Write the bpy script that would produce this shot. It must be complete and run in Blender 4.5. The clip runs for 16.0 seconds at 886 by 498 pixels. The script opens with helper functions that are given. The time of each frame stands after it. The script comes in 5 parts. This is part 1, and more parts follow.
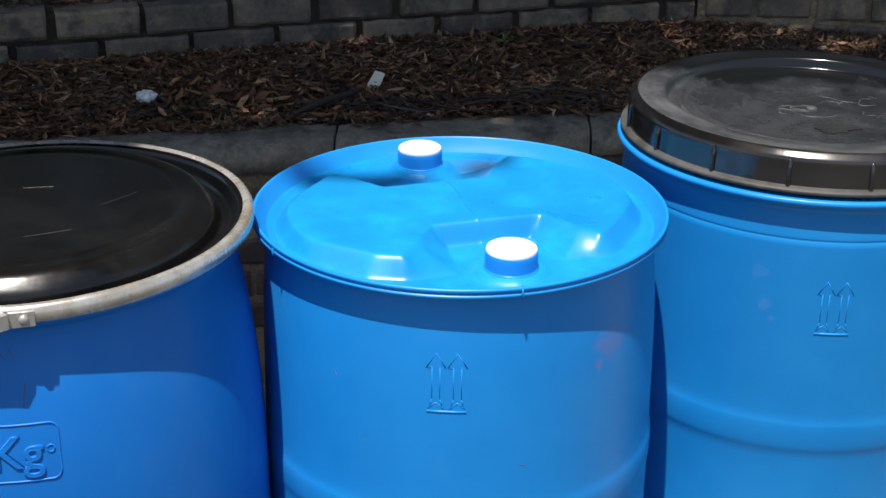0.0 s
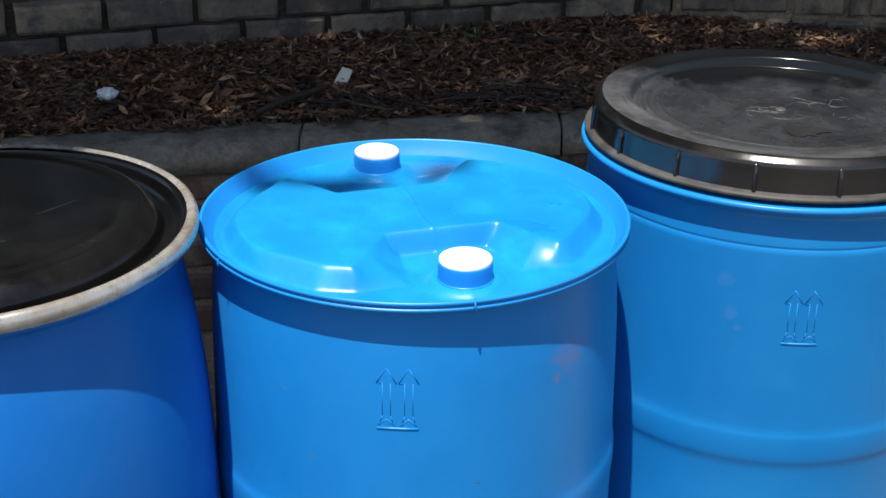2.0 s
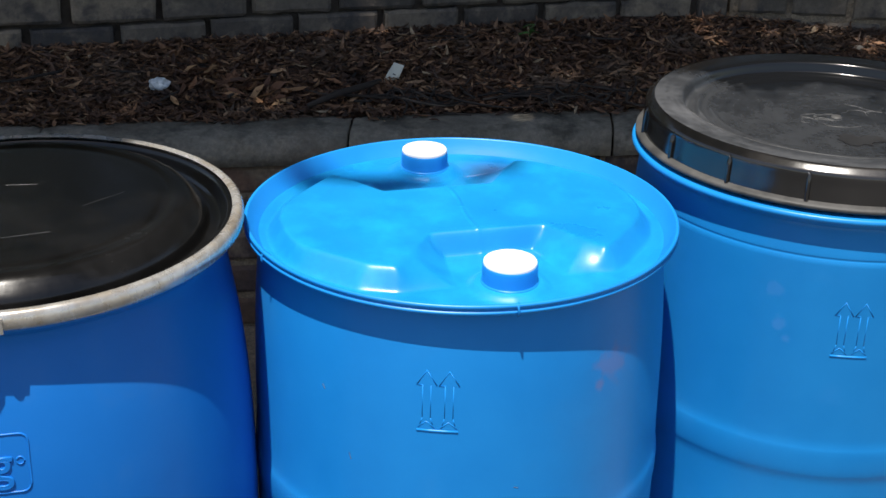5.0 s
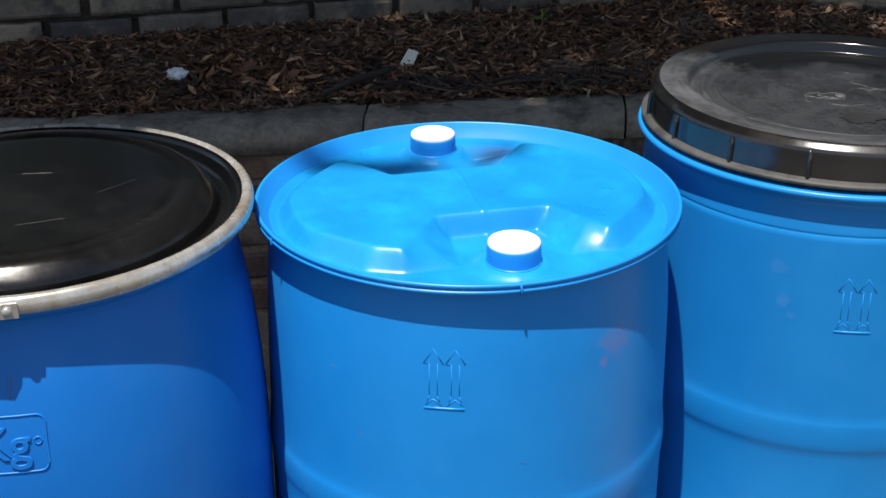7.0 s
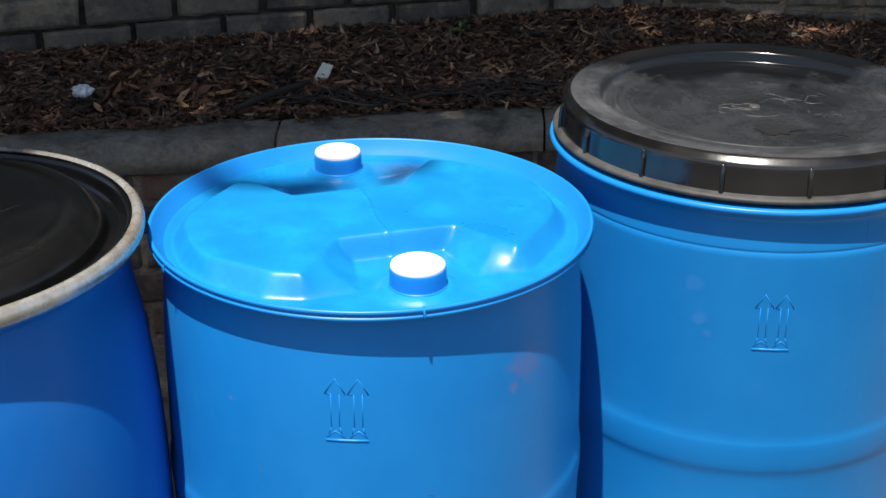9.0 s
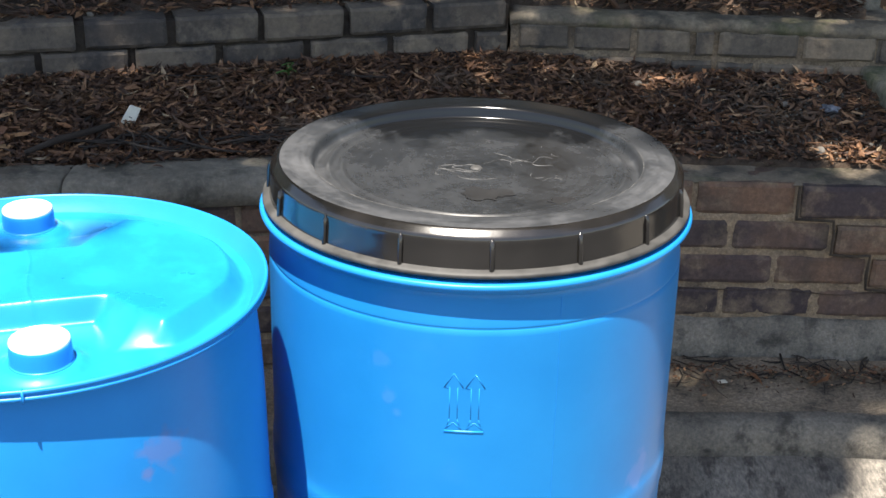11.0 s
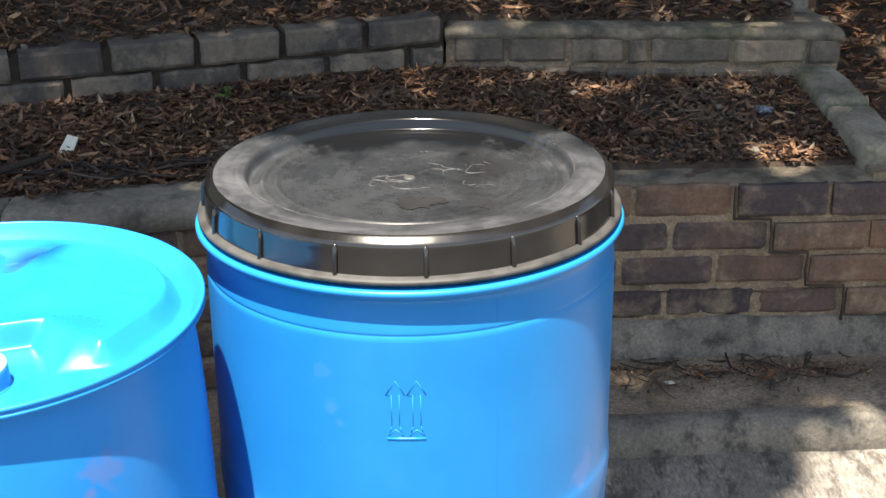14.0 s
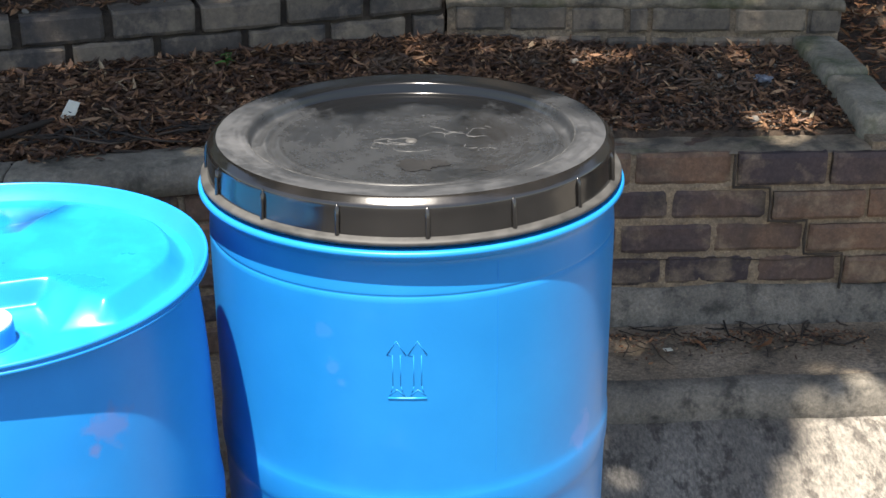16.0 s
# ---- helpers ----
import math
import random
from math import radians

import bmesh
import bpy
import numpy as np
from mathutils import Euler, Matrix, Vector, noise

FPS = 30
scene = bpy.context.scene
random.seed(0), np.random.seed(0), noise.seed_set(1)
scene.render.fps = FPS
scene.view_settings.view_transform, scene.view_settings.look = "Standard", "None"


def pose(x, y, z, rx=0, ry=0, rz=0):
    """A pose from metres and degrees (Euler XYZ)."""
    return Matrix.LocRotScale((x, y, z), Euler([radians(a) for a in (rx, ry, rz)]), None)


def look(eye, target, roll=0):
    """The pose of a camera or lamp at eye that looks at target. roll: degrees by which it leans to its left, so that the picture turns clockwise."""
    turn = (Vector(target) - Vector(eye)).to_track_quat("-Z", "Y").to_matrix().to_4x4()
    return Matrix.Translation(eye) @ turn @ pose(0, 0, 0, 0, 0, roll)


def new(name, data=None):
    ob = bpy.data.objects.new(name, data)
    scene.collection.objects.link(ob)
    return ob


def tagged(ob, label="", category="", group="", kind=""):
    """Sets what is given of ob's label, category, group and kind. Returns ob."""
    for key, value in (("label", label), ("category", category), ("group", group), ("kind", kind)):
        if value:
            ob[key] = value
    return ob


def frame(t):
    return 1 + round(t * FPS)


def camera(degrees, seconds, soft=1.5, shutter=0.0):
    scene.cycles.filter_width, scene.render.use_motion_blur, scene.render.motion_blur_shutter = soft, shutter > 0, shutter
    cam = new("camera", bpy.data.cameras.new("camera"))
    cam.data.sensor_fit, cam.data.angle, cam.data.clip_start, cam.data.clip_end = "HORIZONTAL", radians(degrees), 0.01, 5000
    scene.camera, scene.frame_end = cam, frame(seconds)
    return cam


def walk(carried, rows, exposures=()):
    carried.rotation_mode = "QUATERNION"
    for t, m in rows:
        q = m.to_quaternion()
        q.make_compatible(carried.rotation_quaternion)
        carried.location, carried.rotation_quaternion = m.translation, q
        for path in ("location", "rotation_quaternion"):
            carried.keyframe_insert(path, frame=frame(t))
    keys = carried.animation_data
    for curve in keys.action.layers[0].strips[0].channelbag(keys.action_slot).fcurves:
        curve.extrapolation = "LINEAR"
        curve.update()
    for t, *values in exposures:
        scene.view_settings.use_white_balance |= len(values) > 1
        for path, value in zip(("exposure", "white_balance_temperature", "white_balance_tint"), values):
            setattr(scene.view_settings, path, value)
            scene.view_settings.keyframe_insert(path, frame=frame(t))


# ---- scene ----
cam = camera(36.5, 16.0)
PATH = [
    (0, (-0.564, -2.035, 1.571), (-0.572, -0.201, 0.774), 0.53),
    (0.5, (-0.559, -2.038, 1.565), (-0.54, -0.212, 0.748), 0.55),
    (1, (-0.552, -2.032, 1.57), (-0.546, -0.202, 0.762), -0.36),
    (1.5, (-0.538, -2.005, 1.571), (-0.516, -0.179, 0.755), -0.05),
    (2, (-0.518, -1.965, 1.57), (-0.509, -0.137, 0.758), 0.64),
    (2.5, (-0.504, -1.953, 1.57), (-0.585, -0.122, 0.769), -0.03),
    (3, (-0.5, -1.945, 1.566), (-0.596, -0.126, 0.739), -0.24),
    (3.5, (-0.508, -1.942, 1.565), (-0.568, -0.124, 0.734), 0.58),
    (3.7, (-0.514, -1.941, 1.561), (-0.567, -0.124, 0.727), 0.69),
    (5.8, (-0.512, -1.966, 1.578), (-0.583, -0.141, 0.763), 1.48),
    (6, (-0.515, -1.973, 1.576), (-0.603, -0.152, 0.756), 0.86),
    (6.5, (-0.507, -1.982, 1.571), (-0.573, -0.169, 0.728), 0.98),
    (7, (-0.481, -1.979, 1.58), (-0.588, -0.167, 0.741), -0.05),
    (7.5, (-0.45, -1.97, 1.572), (-0.597, -0.152, 0.75), -0.08),
    (8, (-0.428, -1.95, 1.561), (-0.629, -0.143, 0.728), -0.42),
    (8.5, (-0.458, -1.936, 1.571), (-0.573, -0.111, 0.76), -1.05),
    (9, (-0.44, -1.906, 1.564), (-0.455, -0.084, 0.739), 0.12),
    (9.5, (-0.283, -1.819, 1.562), (-0.323, 0.003, 0.737), 1.9),
    (10, (-0.111, -1.774, 1.572), (-0.165, 0.061, 0.78), 1.9),
    (10.2, (-0.071, -1.766, 1.562), (-0.131, 0.066, 0.761), 1.49),
    (12.3, (-0.026, -1.782, 1.57), (0.08, 0.081, 0.85), 1.13),
    (12.5, (-0.025, -1.787, 1.567), (0.078, 0.079, 0.856), 0.83),
    (13, (-0.014, -1.797, 1.564), (0.075, 0.074, 0.861), 0.02),
    (13.5, (-0.01, -1.79, 1.561), (0.062, 0.071, 0.83), -0.1),
    (14, (-0.011, -1.789, 1.554), (0.054, 0.063, 0.801), -0.61),
    (14.5, (-0.016, -1.786, 1.553), (0.087, 0.056, 0.78), 0.12),
    (15, (-0.024, -1.79, 1.557), (0.039, 0.066, 0.813), 0.09),
    (15.5, (-0.023, -1.8, 1.557), (0.024, 0.061, 0.825), -0.52),
    (16, (-0.015, -1.807, 1.545), (0.051, 0.029, 0.756), -0.31),
]
EXPOSURES = [(0.0, 0.50, 6900, 10), (9.0, 0.45, 6900, 10), (9.5, 0.22, 6900, 10), (10.3, 0.84, 6950, 10), (12.2, 1.77, 7500, 10), (14.0, 1.62, 7500, 10), (16.0, 1.44, 7250, 10)]
walk(cam, [(t, look(eye, target, roll)) for t, eye, target, roll in PATH], EXPOSURES)

# ---- light ----
SUN_EL, SUN_AZ = 73.0, 201.0
sun_from = Vector((math.sin(radians(SUN_AZ)) * math.cos(radians(SUN_EL)), math.cos(radians(SUN_AZ)) * math.cos(radians(SUN_EL)), math.sin(radians(SUN_EL))))
world = bpy.data.worlds.new("sky")
scene.world = world
world.use_nodes = True
wn = world.node_tree.nodes
sky = wn.new("ShaderNodeTexSky")
sky.sky_type, sky.sun_disc = "NISHITA", False
sky.sun_elevation, sky.sun_rotation = radians(SUN_EL), radians(SUN_AZ)
wn["Background"].inputs[1].default_value = 0.095
world.node_tree.links.new(sky.outputs[0], wn["Background"].inputs[0])
sun = new("sun", bpy.data.lights.new("sun", "SUN"))
sun.data.energy, sun.data.angle, sun.data.color = 5.0, radians(0.53), (1.0, 0.975, 0.94)
sun.matrix_world = look(sun_from * 20, (0, 0, 0))


# ---- materials ----
def ramp_node(nt, stops):
    r = nt.nodes.new("ShaderNodeValToRGB")
    while len(r.color_ramp.elements) < len(stops):
        r.color_ramp.elements.new(0.5)
    for e, (p, c) in zip(r.color_ramp.elements, stops):
        e.position, e.color = p, (*c, 1)
    return r


def surface(name, stops, scale=8.0, detail=6.0, rough=(0.5, 0.7), bump=0.2, bump_scale=60.0, bump_depth=0.002, metal=0.0, stretch=(1, 1, 1),
            source="noise", spots=None, spot_scale=20.0, spot_range=(0.55, 0.7), coat=0.0, space="Object", jitter=0.0, spec=0.5, marks=(), grain=0.0, warp=0.0, stain=None, stain_scale=5.0, stain_range=(0.5, 0.65)):
    """A principled surface: a ramp over a large noise (or a random value per piece or island), spots of a second colour, fine relief."""
    m = bpy.data.materials.new(name)
    m.use_nodes = True
    nt, b = m.node_tree, m.node_tree.nodes["Principled BSDF"]
    L = nt.links.new
    tc = nt.nodes.new("ShaderNodeTexCoord")
    mp = nt.nodes.new("ShaderNodeMapping")
    mp.inputs["Scale"].default_value = stretch
    if space == "World":
        geo = nt.nodes.new("ShaderNodeNewGeometry")
        L(geo.outputs["Position"], mp.inputs[0])
    else:
        L(tc.outputs["Object"], mp.inputs[0])
    n = nt.nodes.new("ShaderNodeTexNoise")
    n.inputs["Scale"].default_value, n.inputs["Detail"].default_value = scale, detail
    n.inputs["Roughness"].default_value, n.inputs["Distortion"].default_value = 0.6, warp
    L(mp.outputs[0], n.inputs[0])
    r = ramp_node(nt, stops)
    drive = n.outputs[0]
    if source == "island":
        g2 = nt.nodes.new("ShaderNodeNewGeometry")
        drive = g2.outputs["Random Per Island"]
    elif source == "piece":
        oi = nt.nodes.new("ShaderNodeObjectInfo")
        mix = nt.nodes.new("ShaderNodeMix")
        mix.inputs[0].default_value = jitter
        L(n.outputs[0], mix.inputs[2])
        L(oi.outputs["Random"], mix.inputs[3])
        drive = mix.outputs[0]
    L(drive, r.inputs[0])
    colour = r.outputs[0]
    fine = nt.nodes.new("ShaderNodeTexNoise")
    fine.inputs["Scale"].default_value, fine.inputs["Detail"].default_value = bump_scale, 5.0
    L(mp.outputs[0], fine.inputs[0])
    for spots, spot_scale, spot_range in ((spots, spot_scale, spot_range), (stain, stain_scale, stain_range)):
        if not spots:
            continue
        sn = nt.nodes.new("ShaderNodeTexNoise")
        sn.inputs["Scale"].default_value, sn.inputs["Detail"].default_value = spot_scale, 8.0
        sn.inputs["Roughness"].default_value = 0.65
        L(mp.outputs[0], sn.inputs[0])
        mr = nt.nodes.new("ShaderNodeMapRange")
        mr.inputs[1].default_value, mr.inputs[2].default_value = spot_range
        mr.inputs[4].default_value = spots[3] if len(spots) > 3 else 1.0
        L(sn.outputs[0], mr.inputs[0])
        mx = nt.nodes.new("ShaderNodeMix")
        mx.data_type = "RGBA"
        L(mr.outputs[0], mx.inputs[0])
        L(colour, mx.inputs[6])
        mx.inputs[7].default_value = (*spots[:3], 1)
        colour = mx.outputs[2]
    if grain:
        gr = ramp_node(nt, [(0.36, (0.42, 0.42, 0.42)), (0.5, (0.95, 0.95, 0.95)), (0.66, (1.75, 1.7, 1.6))])
        gn = nt.nodes.new("ShaderNodeTexNoise")
        gn.inputs["Scale"].default_value, gn.inputs["Detail"].default_value, gn.inputs["Roughness"].default_value = bump_scale * 2.2, 8.0, 0.75
        L(mp.outputs[0], gn.inputs[0])
        L(gn.outputs[0], gr.inputs[0])
        gm = nt.nodes.new("ShaderNodeMix")
        gm.data_type, gm.blend_type = "RGBA", "MULTIPLY"
        gm.inputs[0].default_value = grain
        L(colour, gm.inputs[6])
        L(gr.outputs[0], gm.inputs[7])
        colour = gm.outputs[2]
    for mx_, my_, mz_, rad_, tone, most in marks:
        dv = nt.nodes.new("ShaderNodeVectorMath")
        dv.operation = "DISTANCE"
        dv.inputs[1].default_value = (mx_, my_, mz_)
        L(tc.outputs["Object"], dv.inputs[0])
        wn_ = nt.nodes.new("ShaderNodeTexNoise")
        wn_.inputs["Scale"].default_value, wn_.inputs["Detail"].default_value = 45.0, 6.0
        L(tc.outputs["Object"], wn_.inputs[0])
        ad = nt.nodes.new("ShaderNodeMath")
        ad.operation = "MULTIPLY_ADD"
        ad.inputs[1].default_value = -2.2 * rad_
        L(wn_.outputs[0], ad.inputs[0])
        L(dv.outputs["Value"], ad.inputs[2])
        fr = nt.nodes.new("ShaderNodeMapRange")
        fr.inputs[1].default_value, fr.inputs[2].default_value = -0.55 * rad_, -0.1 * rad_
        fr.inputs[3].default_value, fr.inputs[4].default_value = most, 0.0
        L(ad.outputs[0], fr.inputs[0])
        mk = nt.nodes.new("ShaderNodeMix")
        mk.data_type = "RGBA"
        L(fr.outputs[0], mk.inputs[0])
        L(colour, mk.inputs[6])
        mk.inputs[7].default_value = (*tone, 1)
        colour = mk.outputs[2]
    L(colour, b.inputs["Base Color"])
    rr = nt.nodes.new("ShaderNodeMapRange")
    rr.inputs[1].default_value, rr.inputs[2].default_value = 0.3, 0.7
    rr.inputs[3].default_value, rr.inputs[4].default_value = rough
    L(n.outputs[0], rr.inputs[0])
    L(rr.outputs[0], b.inputs["Roughness"])
    b.inputs["Metallic"].default_value = metal
    b.inputs["Coat Weight"].default_value = coat
    b.inputs["Specular IOR Level"].default_value = spec
    if bump:
        bp = nt.nodes.new("ShaderNodeBump")
        bp.inputs["Strength"].default_value, bp.inputs["Distance"].default_value = bump, bump_depth
        L(fine.outputs[0], bp.inputs["Height"])
        L(bp.outputs[0], b.inputs["Normal"])
    return m


def blue_plastic(name, marks, tone=1.0, deep=1.0):
    return surface(name, [(0.3, (0.003, 0.212 * tone, 0.615 * tone * deep)), (0.7, (0.006, 0.256 * tone, 0.695 * tone * deep))], scale=5, rough=(0.28, 0.42), bump=0.12, bump_scale=180, bump_depth=0.0006,
                   spots=(0.03, 0.26, 0.66, 0.3), spot_scale=7, spot_range=(0.56, 0.74), spec=0.35, marks=marks)


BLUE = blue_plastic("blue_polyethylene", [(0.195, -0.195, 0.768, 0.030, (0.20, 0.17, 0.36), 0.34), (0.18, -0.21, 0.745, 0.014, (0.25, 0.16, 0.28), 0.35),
                                          (-0.10, -0.255, 0.685, 0.006, (0.08, 0.30, 0.72), 0.3), (0.06, -0.27, 0.60, 0.005, (0.08, 0.30, 0.72), 0.3)])
# three pale scuffs; the last mark paints a lilac reflection into the colour
BLUE_OPEN = blue_plastic("blue_polyethylene_scuffs_sheen", [(-0.118, -0.264, 0.772, 0.013, (0.10, 0.27, 0.66), 0.16), (-0.110, -0.268, 0.722, 0.012, (0.10, 0.27, 0.66), 0.22),
                                                       (-0.098, -0.272, 0.700, 0.010, (0.10, 0.27, 0.66), 0.22), (0.23, -0.175, 0.56, 0.03, (0.16, 0.26, 0.62), 0.4)], 0.93, 0.94)
BLUE_DECK = surface("blue_polyethylene_deck", [(0.3, (0.001, 0.205, 0.53)), (0.7, (0.002, 0.265, 0.62))], scale=8, rough=(0.26, 0.40), spec=0.5, bump=0.15, bump_scale=140,
                    bump_depth=0.0006, spots=(0.004, 0.36, 0.70, 0.55), spot_scale=9, spot_range=(0.48, 0.66), stain=(0.004, 0.19, 0.50, 0.5), stain_scale=5, stain_range=(0.5, 0.66))
BLUE_DARK = surface("deep_blue_polyethylene", [(0.3, (0.001, 0.140, 0.51)), (0.7, (0.002, 0.172, 0.59))], spec=0.35, scale=4, rough=(0.34, 0.46), bump=0.12, bump_scale=160,
                    bump_depth=0.0006, spots=(0.04, 0.18, 0.52, 0.3), spot_scale=8, spot_range=(0.56, 0.75))
WHITE = surface("white_plastic_cap", [(0.3, (0.80, 0.79, 0.76)), (0.7, (0.86, 0.85, 0.83))], scale=30, rough=(0.4, 0.5), bump=0.05)


def dusty_lid(name, clean, dust, heavy, base, spread, gloss=(0.16, 0.50), wiped=None):
    """Dark plastic under wiped dust: cloudy patches, streaks that follow the turning of the lid, fine specks; dust is matt, clean plastic shiny."""
    m = bpy.data.materials.new(name)
    m.use_nodes = True
    nt, b = m.node_tree, m.node_tree.nodes["Principled BSDF"]
    L = nt.links.new

    def tex(vec, scale, detail, rough=0.6, warp=0.0):
        t = nt.nodes.new("ShaderNodeTexNoise")
        t.inputs["Scale"].default_value, t.inputs["Detail"].default_value = scale, detail
        t.inputs["Roughness"].default_value, t.inputs["Distortion"].default_value = rough, warp
        L(vec, t.inputs[0])
        return t.outputs[0]

    def calc(op, a, c):
        t = nt.nodes.new("ShaderNodeMath")
        t.operation = op
        for k, v in enumerate((a, c)):
            if isinstance(v, (int, float)):
                t.inputs[k].default_value = v
            else:
                L(v, t.inputs[k])
        return t.outputs[0]

    tc = nt.nodes.new("ShaderNodeTexCoord").outputs["Object"]
    sep = nt.nodes.new("ShaderNodeSeparateXYZ")
    L(tc, sep.inputs[0])
    turn = calc("ARCTAN2", sep.outputs[1], sep.outputs[0])
    rad = calc("SQRT", calc("ADD", calc("MULTIPLY", sep.outputs[0], sep.outputs[0]), calc("MULTIPLY", sep.outputs[1], sep.outputs[1])), 0.0)
    ring = nt.nodes.new("ShaderNodeCombineXYZ")
    L(calc("MULTIPLY", turn, 1.1), ring.inputs[0])
    L(calc("MULTIPLY", rad, 75.0), ring.inputs[1])
    cloud = tex(tc, 6.5, 7.0, 0.62, 0.6)
    wipe = tex(ring.outputs[0], 1.6, 5.0, 0.6)
    speck = tex(tc, 90.0, 6.0, 0.7)
    edge = nt.nodes.new("ShaderNodeMapRange")
    edge.inputs[1].default_value, edge.inputs[2].default_value = 0.17, 0.25
    edge.inputs[3].default_value, edge.inputs[4].default_value = 0.0, spread
    L(rad, edge.inputs[0])
    cover = calc("ADD", calc("ADD", calc("MULTIPLY", calc("SUBTRACT", cloud, 0.5), 1.5), calc("MULTIPLY", calc("SUBTRACT", wipe, 0.5), 0.38)), calc("MULTIPLY", calc("SUBTRACT", speck, 0.5), 0.45))
    cover = calc("ADD", calc("ADD", cover, base), edge.outputs[0])
    if wiped:
        rub = nt.nodes.new("ShaderNodeMapRange")
        rub.interpolation_type = "SMOOTHSTEP"
        rub.inputs[1].default_value, rub.inputs[2].default_value = wiped
        rub.inputs[3].default_value, rub.inputs[4].default_value = 0.0, 0.75
        L(calc("ADD", sep.outputs[1], calc("MULTIPLY", calc("SUBTRACT", tex(tc, 11.0, 4.0), 0.5), 0.22)), rub.inputs[0])
        cover = calc("SUBTRACT", cover, rub.outputs[0])
    r = ramp_node(nt, [(0.0, clean), (0.55, dust), (1.0, heavy)])
    L(cover, r.inputs[0])
    L(r.outputs[0], b.inputs["Base Color"])
    rr = nt.nodes.new("ShaderNodeMapRange")
    rr.inputs[1].default_value, rr.inputs[2].default_value, rr.inputs[3].default_value, rr.inputs[4].default_value = 0.1, 0.8, *gloss
    L(cover, rr.inputs[0])
    L(rr.outputs[0], b.inputs["Roughness"])
    bp = nt.nodes.new("ShaderNodeBump")
    bp.inputs["Strength"].default_value, bp.inputs["Distance"].default_value = 0.15, 0.0007
    L(speck, bp.inputs["Height"])
    L(bp.outputs[0], b.inputs["Normal"])
    return m


BLACK_DUSTY = dusty_lid("dusty_black_plastic", (0.007, 0.0075, 0.0085), (0.038, 0.0405, 0.0445), (0.105, 0.108, 0.115), 0.34, 0.26, (0.15, 0.46), (0.10, 0.20))
BLACK_SKIRT = surface("scuffed_black_plastic", [(0.35, (0.006, 0.006, 0.006)), (0.7, (0.020, 0.018, 0.017))], spec=0.9, scale=9, rough=(0.10, 0.22), bump=0.12, bump_scale=110,
                      bump_depth=0.0008, stretch=(1, 1, 0.5))
BLACK_LIP = surface("dust_covered_lip", [(0.3, (0.020, 0.020, 0.020)), (0.7, (0.078, 0.076, 0.074))], scale=25, rough=(0.5, 0.7), bump=0.2)
BLACK_LID = dusty_lid("black_plastic_lid", (0.003, 0.003, 0.003), (0.0095, 0.0092, 0.0092), (0.042, 0.041, 0.040), 0.22, 0.08, (0.16, 0.34), (-0.02, 0.22))
SMEAR = surface("pale_scuff_mark", [(0.3, (0.06, 0.06, 0.06)), (0.7, (0.13, 0.13, 0.128))], scale=60, rough=(0.5, 0.7), bump=0.1)
LID_SCUFF = surface("pale_lid_scuff", [(0.3, (0.045, 0.045, 0.045)), (0.7, (0.13, 0.13, 0.13))], scale=70, rough=(0.5, 0.7), bump=0.1)
FAINT = surface("faint_scratch", [(0.3, (0.02, 0.02, 0.02)), (0.7, (0.075, 0.075, 0.075))], scale=70, rough=(0.4, 0.6), bump=0.1)
STAIN = surface("dark_wet_stain", [(0.3, (0.015, 0.015, 0.016)), (0.7, (0.028, 0.028, 0.029))], scale=30, rough=(0.3, 0.45), bump=0.05)
STEEL = surface("galvanised_steel", [(0.35, (0.46, 0.45, 0.43)), (0.65, (0.68, 0.66, 0.62))], scale=26, rough=(0.18, 0.36), bump=0.12, bump_scale=120,
                bump_depth=0.0006, metal=0.62, spots=(0.46, 0.37, 0.26, 0.7), spot_scale=16, spot_range=(0.46, 0.66), stain=(0.22, 0.17, 0.12, 0.5), stain_scale=40, stain_range=(0.56, 0.7))
BRICK = surface("dark_brown_brick", [(0.2, (0.046, 0.034, 0.038)), (0.45, (0.078, 0.054, 0.052)), (0.6, (0.125, 0.080, 0.058)), (0.8, (0.190, 0.108, 0.068))], scale=9,
                rough=(0.8, 0.95), bump=0.9, bump_scale=38, bump_depth=0.006, source="piece", jitter=0.5, spots=(0.265, 0.200, 0.135, 0.75), spot_scale=10,
                spot_range=(0.50, 0.66), stain=(0.030, 0.026, 0.026, 0.6), stain_scale=6, stain_range=(0.52, 0.66), space="World", grain=0.38)
BRICK_GREY = surface("weathered_grey_brick", [(0.25, (0.066, 0.055, 0.047)), (0.5, (0.145, 0.118, 0.091)), (0.75, (0.265, 0.205, 0.145))], scale=7, detail=8,
                     rough=(0.8, 0.95), bump=0.9, bump_scale=32, bump_depth=0.006, source="piece", jitter=0.45, spots=(0.046, 0.042, 0.042, 0.8), spot_scale=9,
                     spot_range=(0.50, 0.62), stain=(0.25, 0.20, 0.145, 0.6), stain_scale=14, stain_range=(0.54, 0.66), space="World", grain=0.32)
CAP = surface("mortar_cap", [(0.25, (0.110, 0.089, 0.065)), (0.5, (0.200, 0.163, 0.118)), (0.8, (0.320, 0.262, 0.190))], scale=9, rough=(0.85, 0.95), bump=0.9, bump_scale=32, bump_depth=0.007,
              spots=(0.055, 0.050, 0.040, 0.8), spot_scale=11, spot_range=(0.48, 0.62), stain=(0.070, 0.080, 0.032, 0.7), stain_scale=4, stain_range=(0.54, 0.66), space="World", grain=0.38)
MORTAR = surface("sandy_mortar", [(0.3, (0.150, 0.112, 0.076)), (0.7, (0.330, 0.250, 0.168))], grain=0.6, scale=10, rough=(0.85, 0.95), bump=0.9, bump_scale=70, bump_depth=0.008,
                 spots=(0.07, 0.055, 0.045, 0.75), spot_scale=8, spot_range=(0.52, 0.68), space="World")
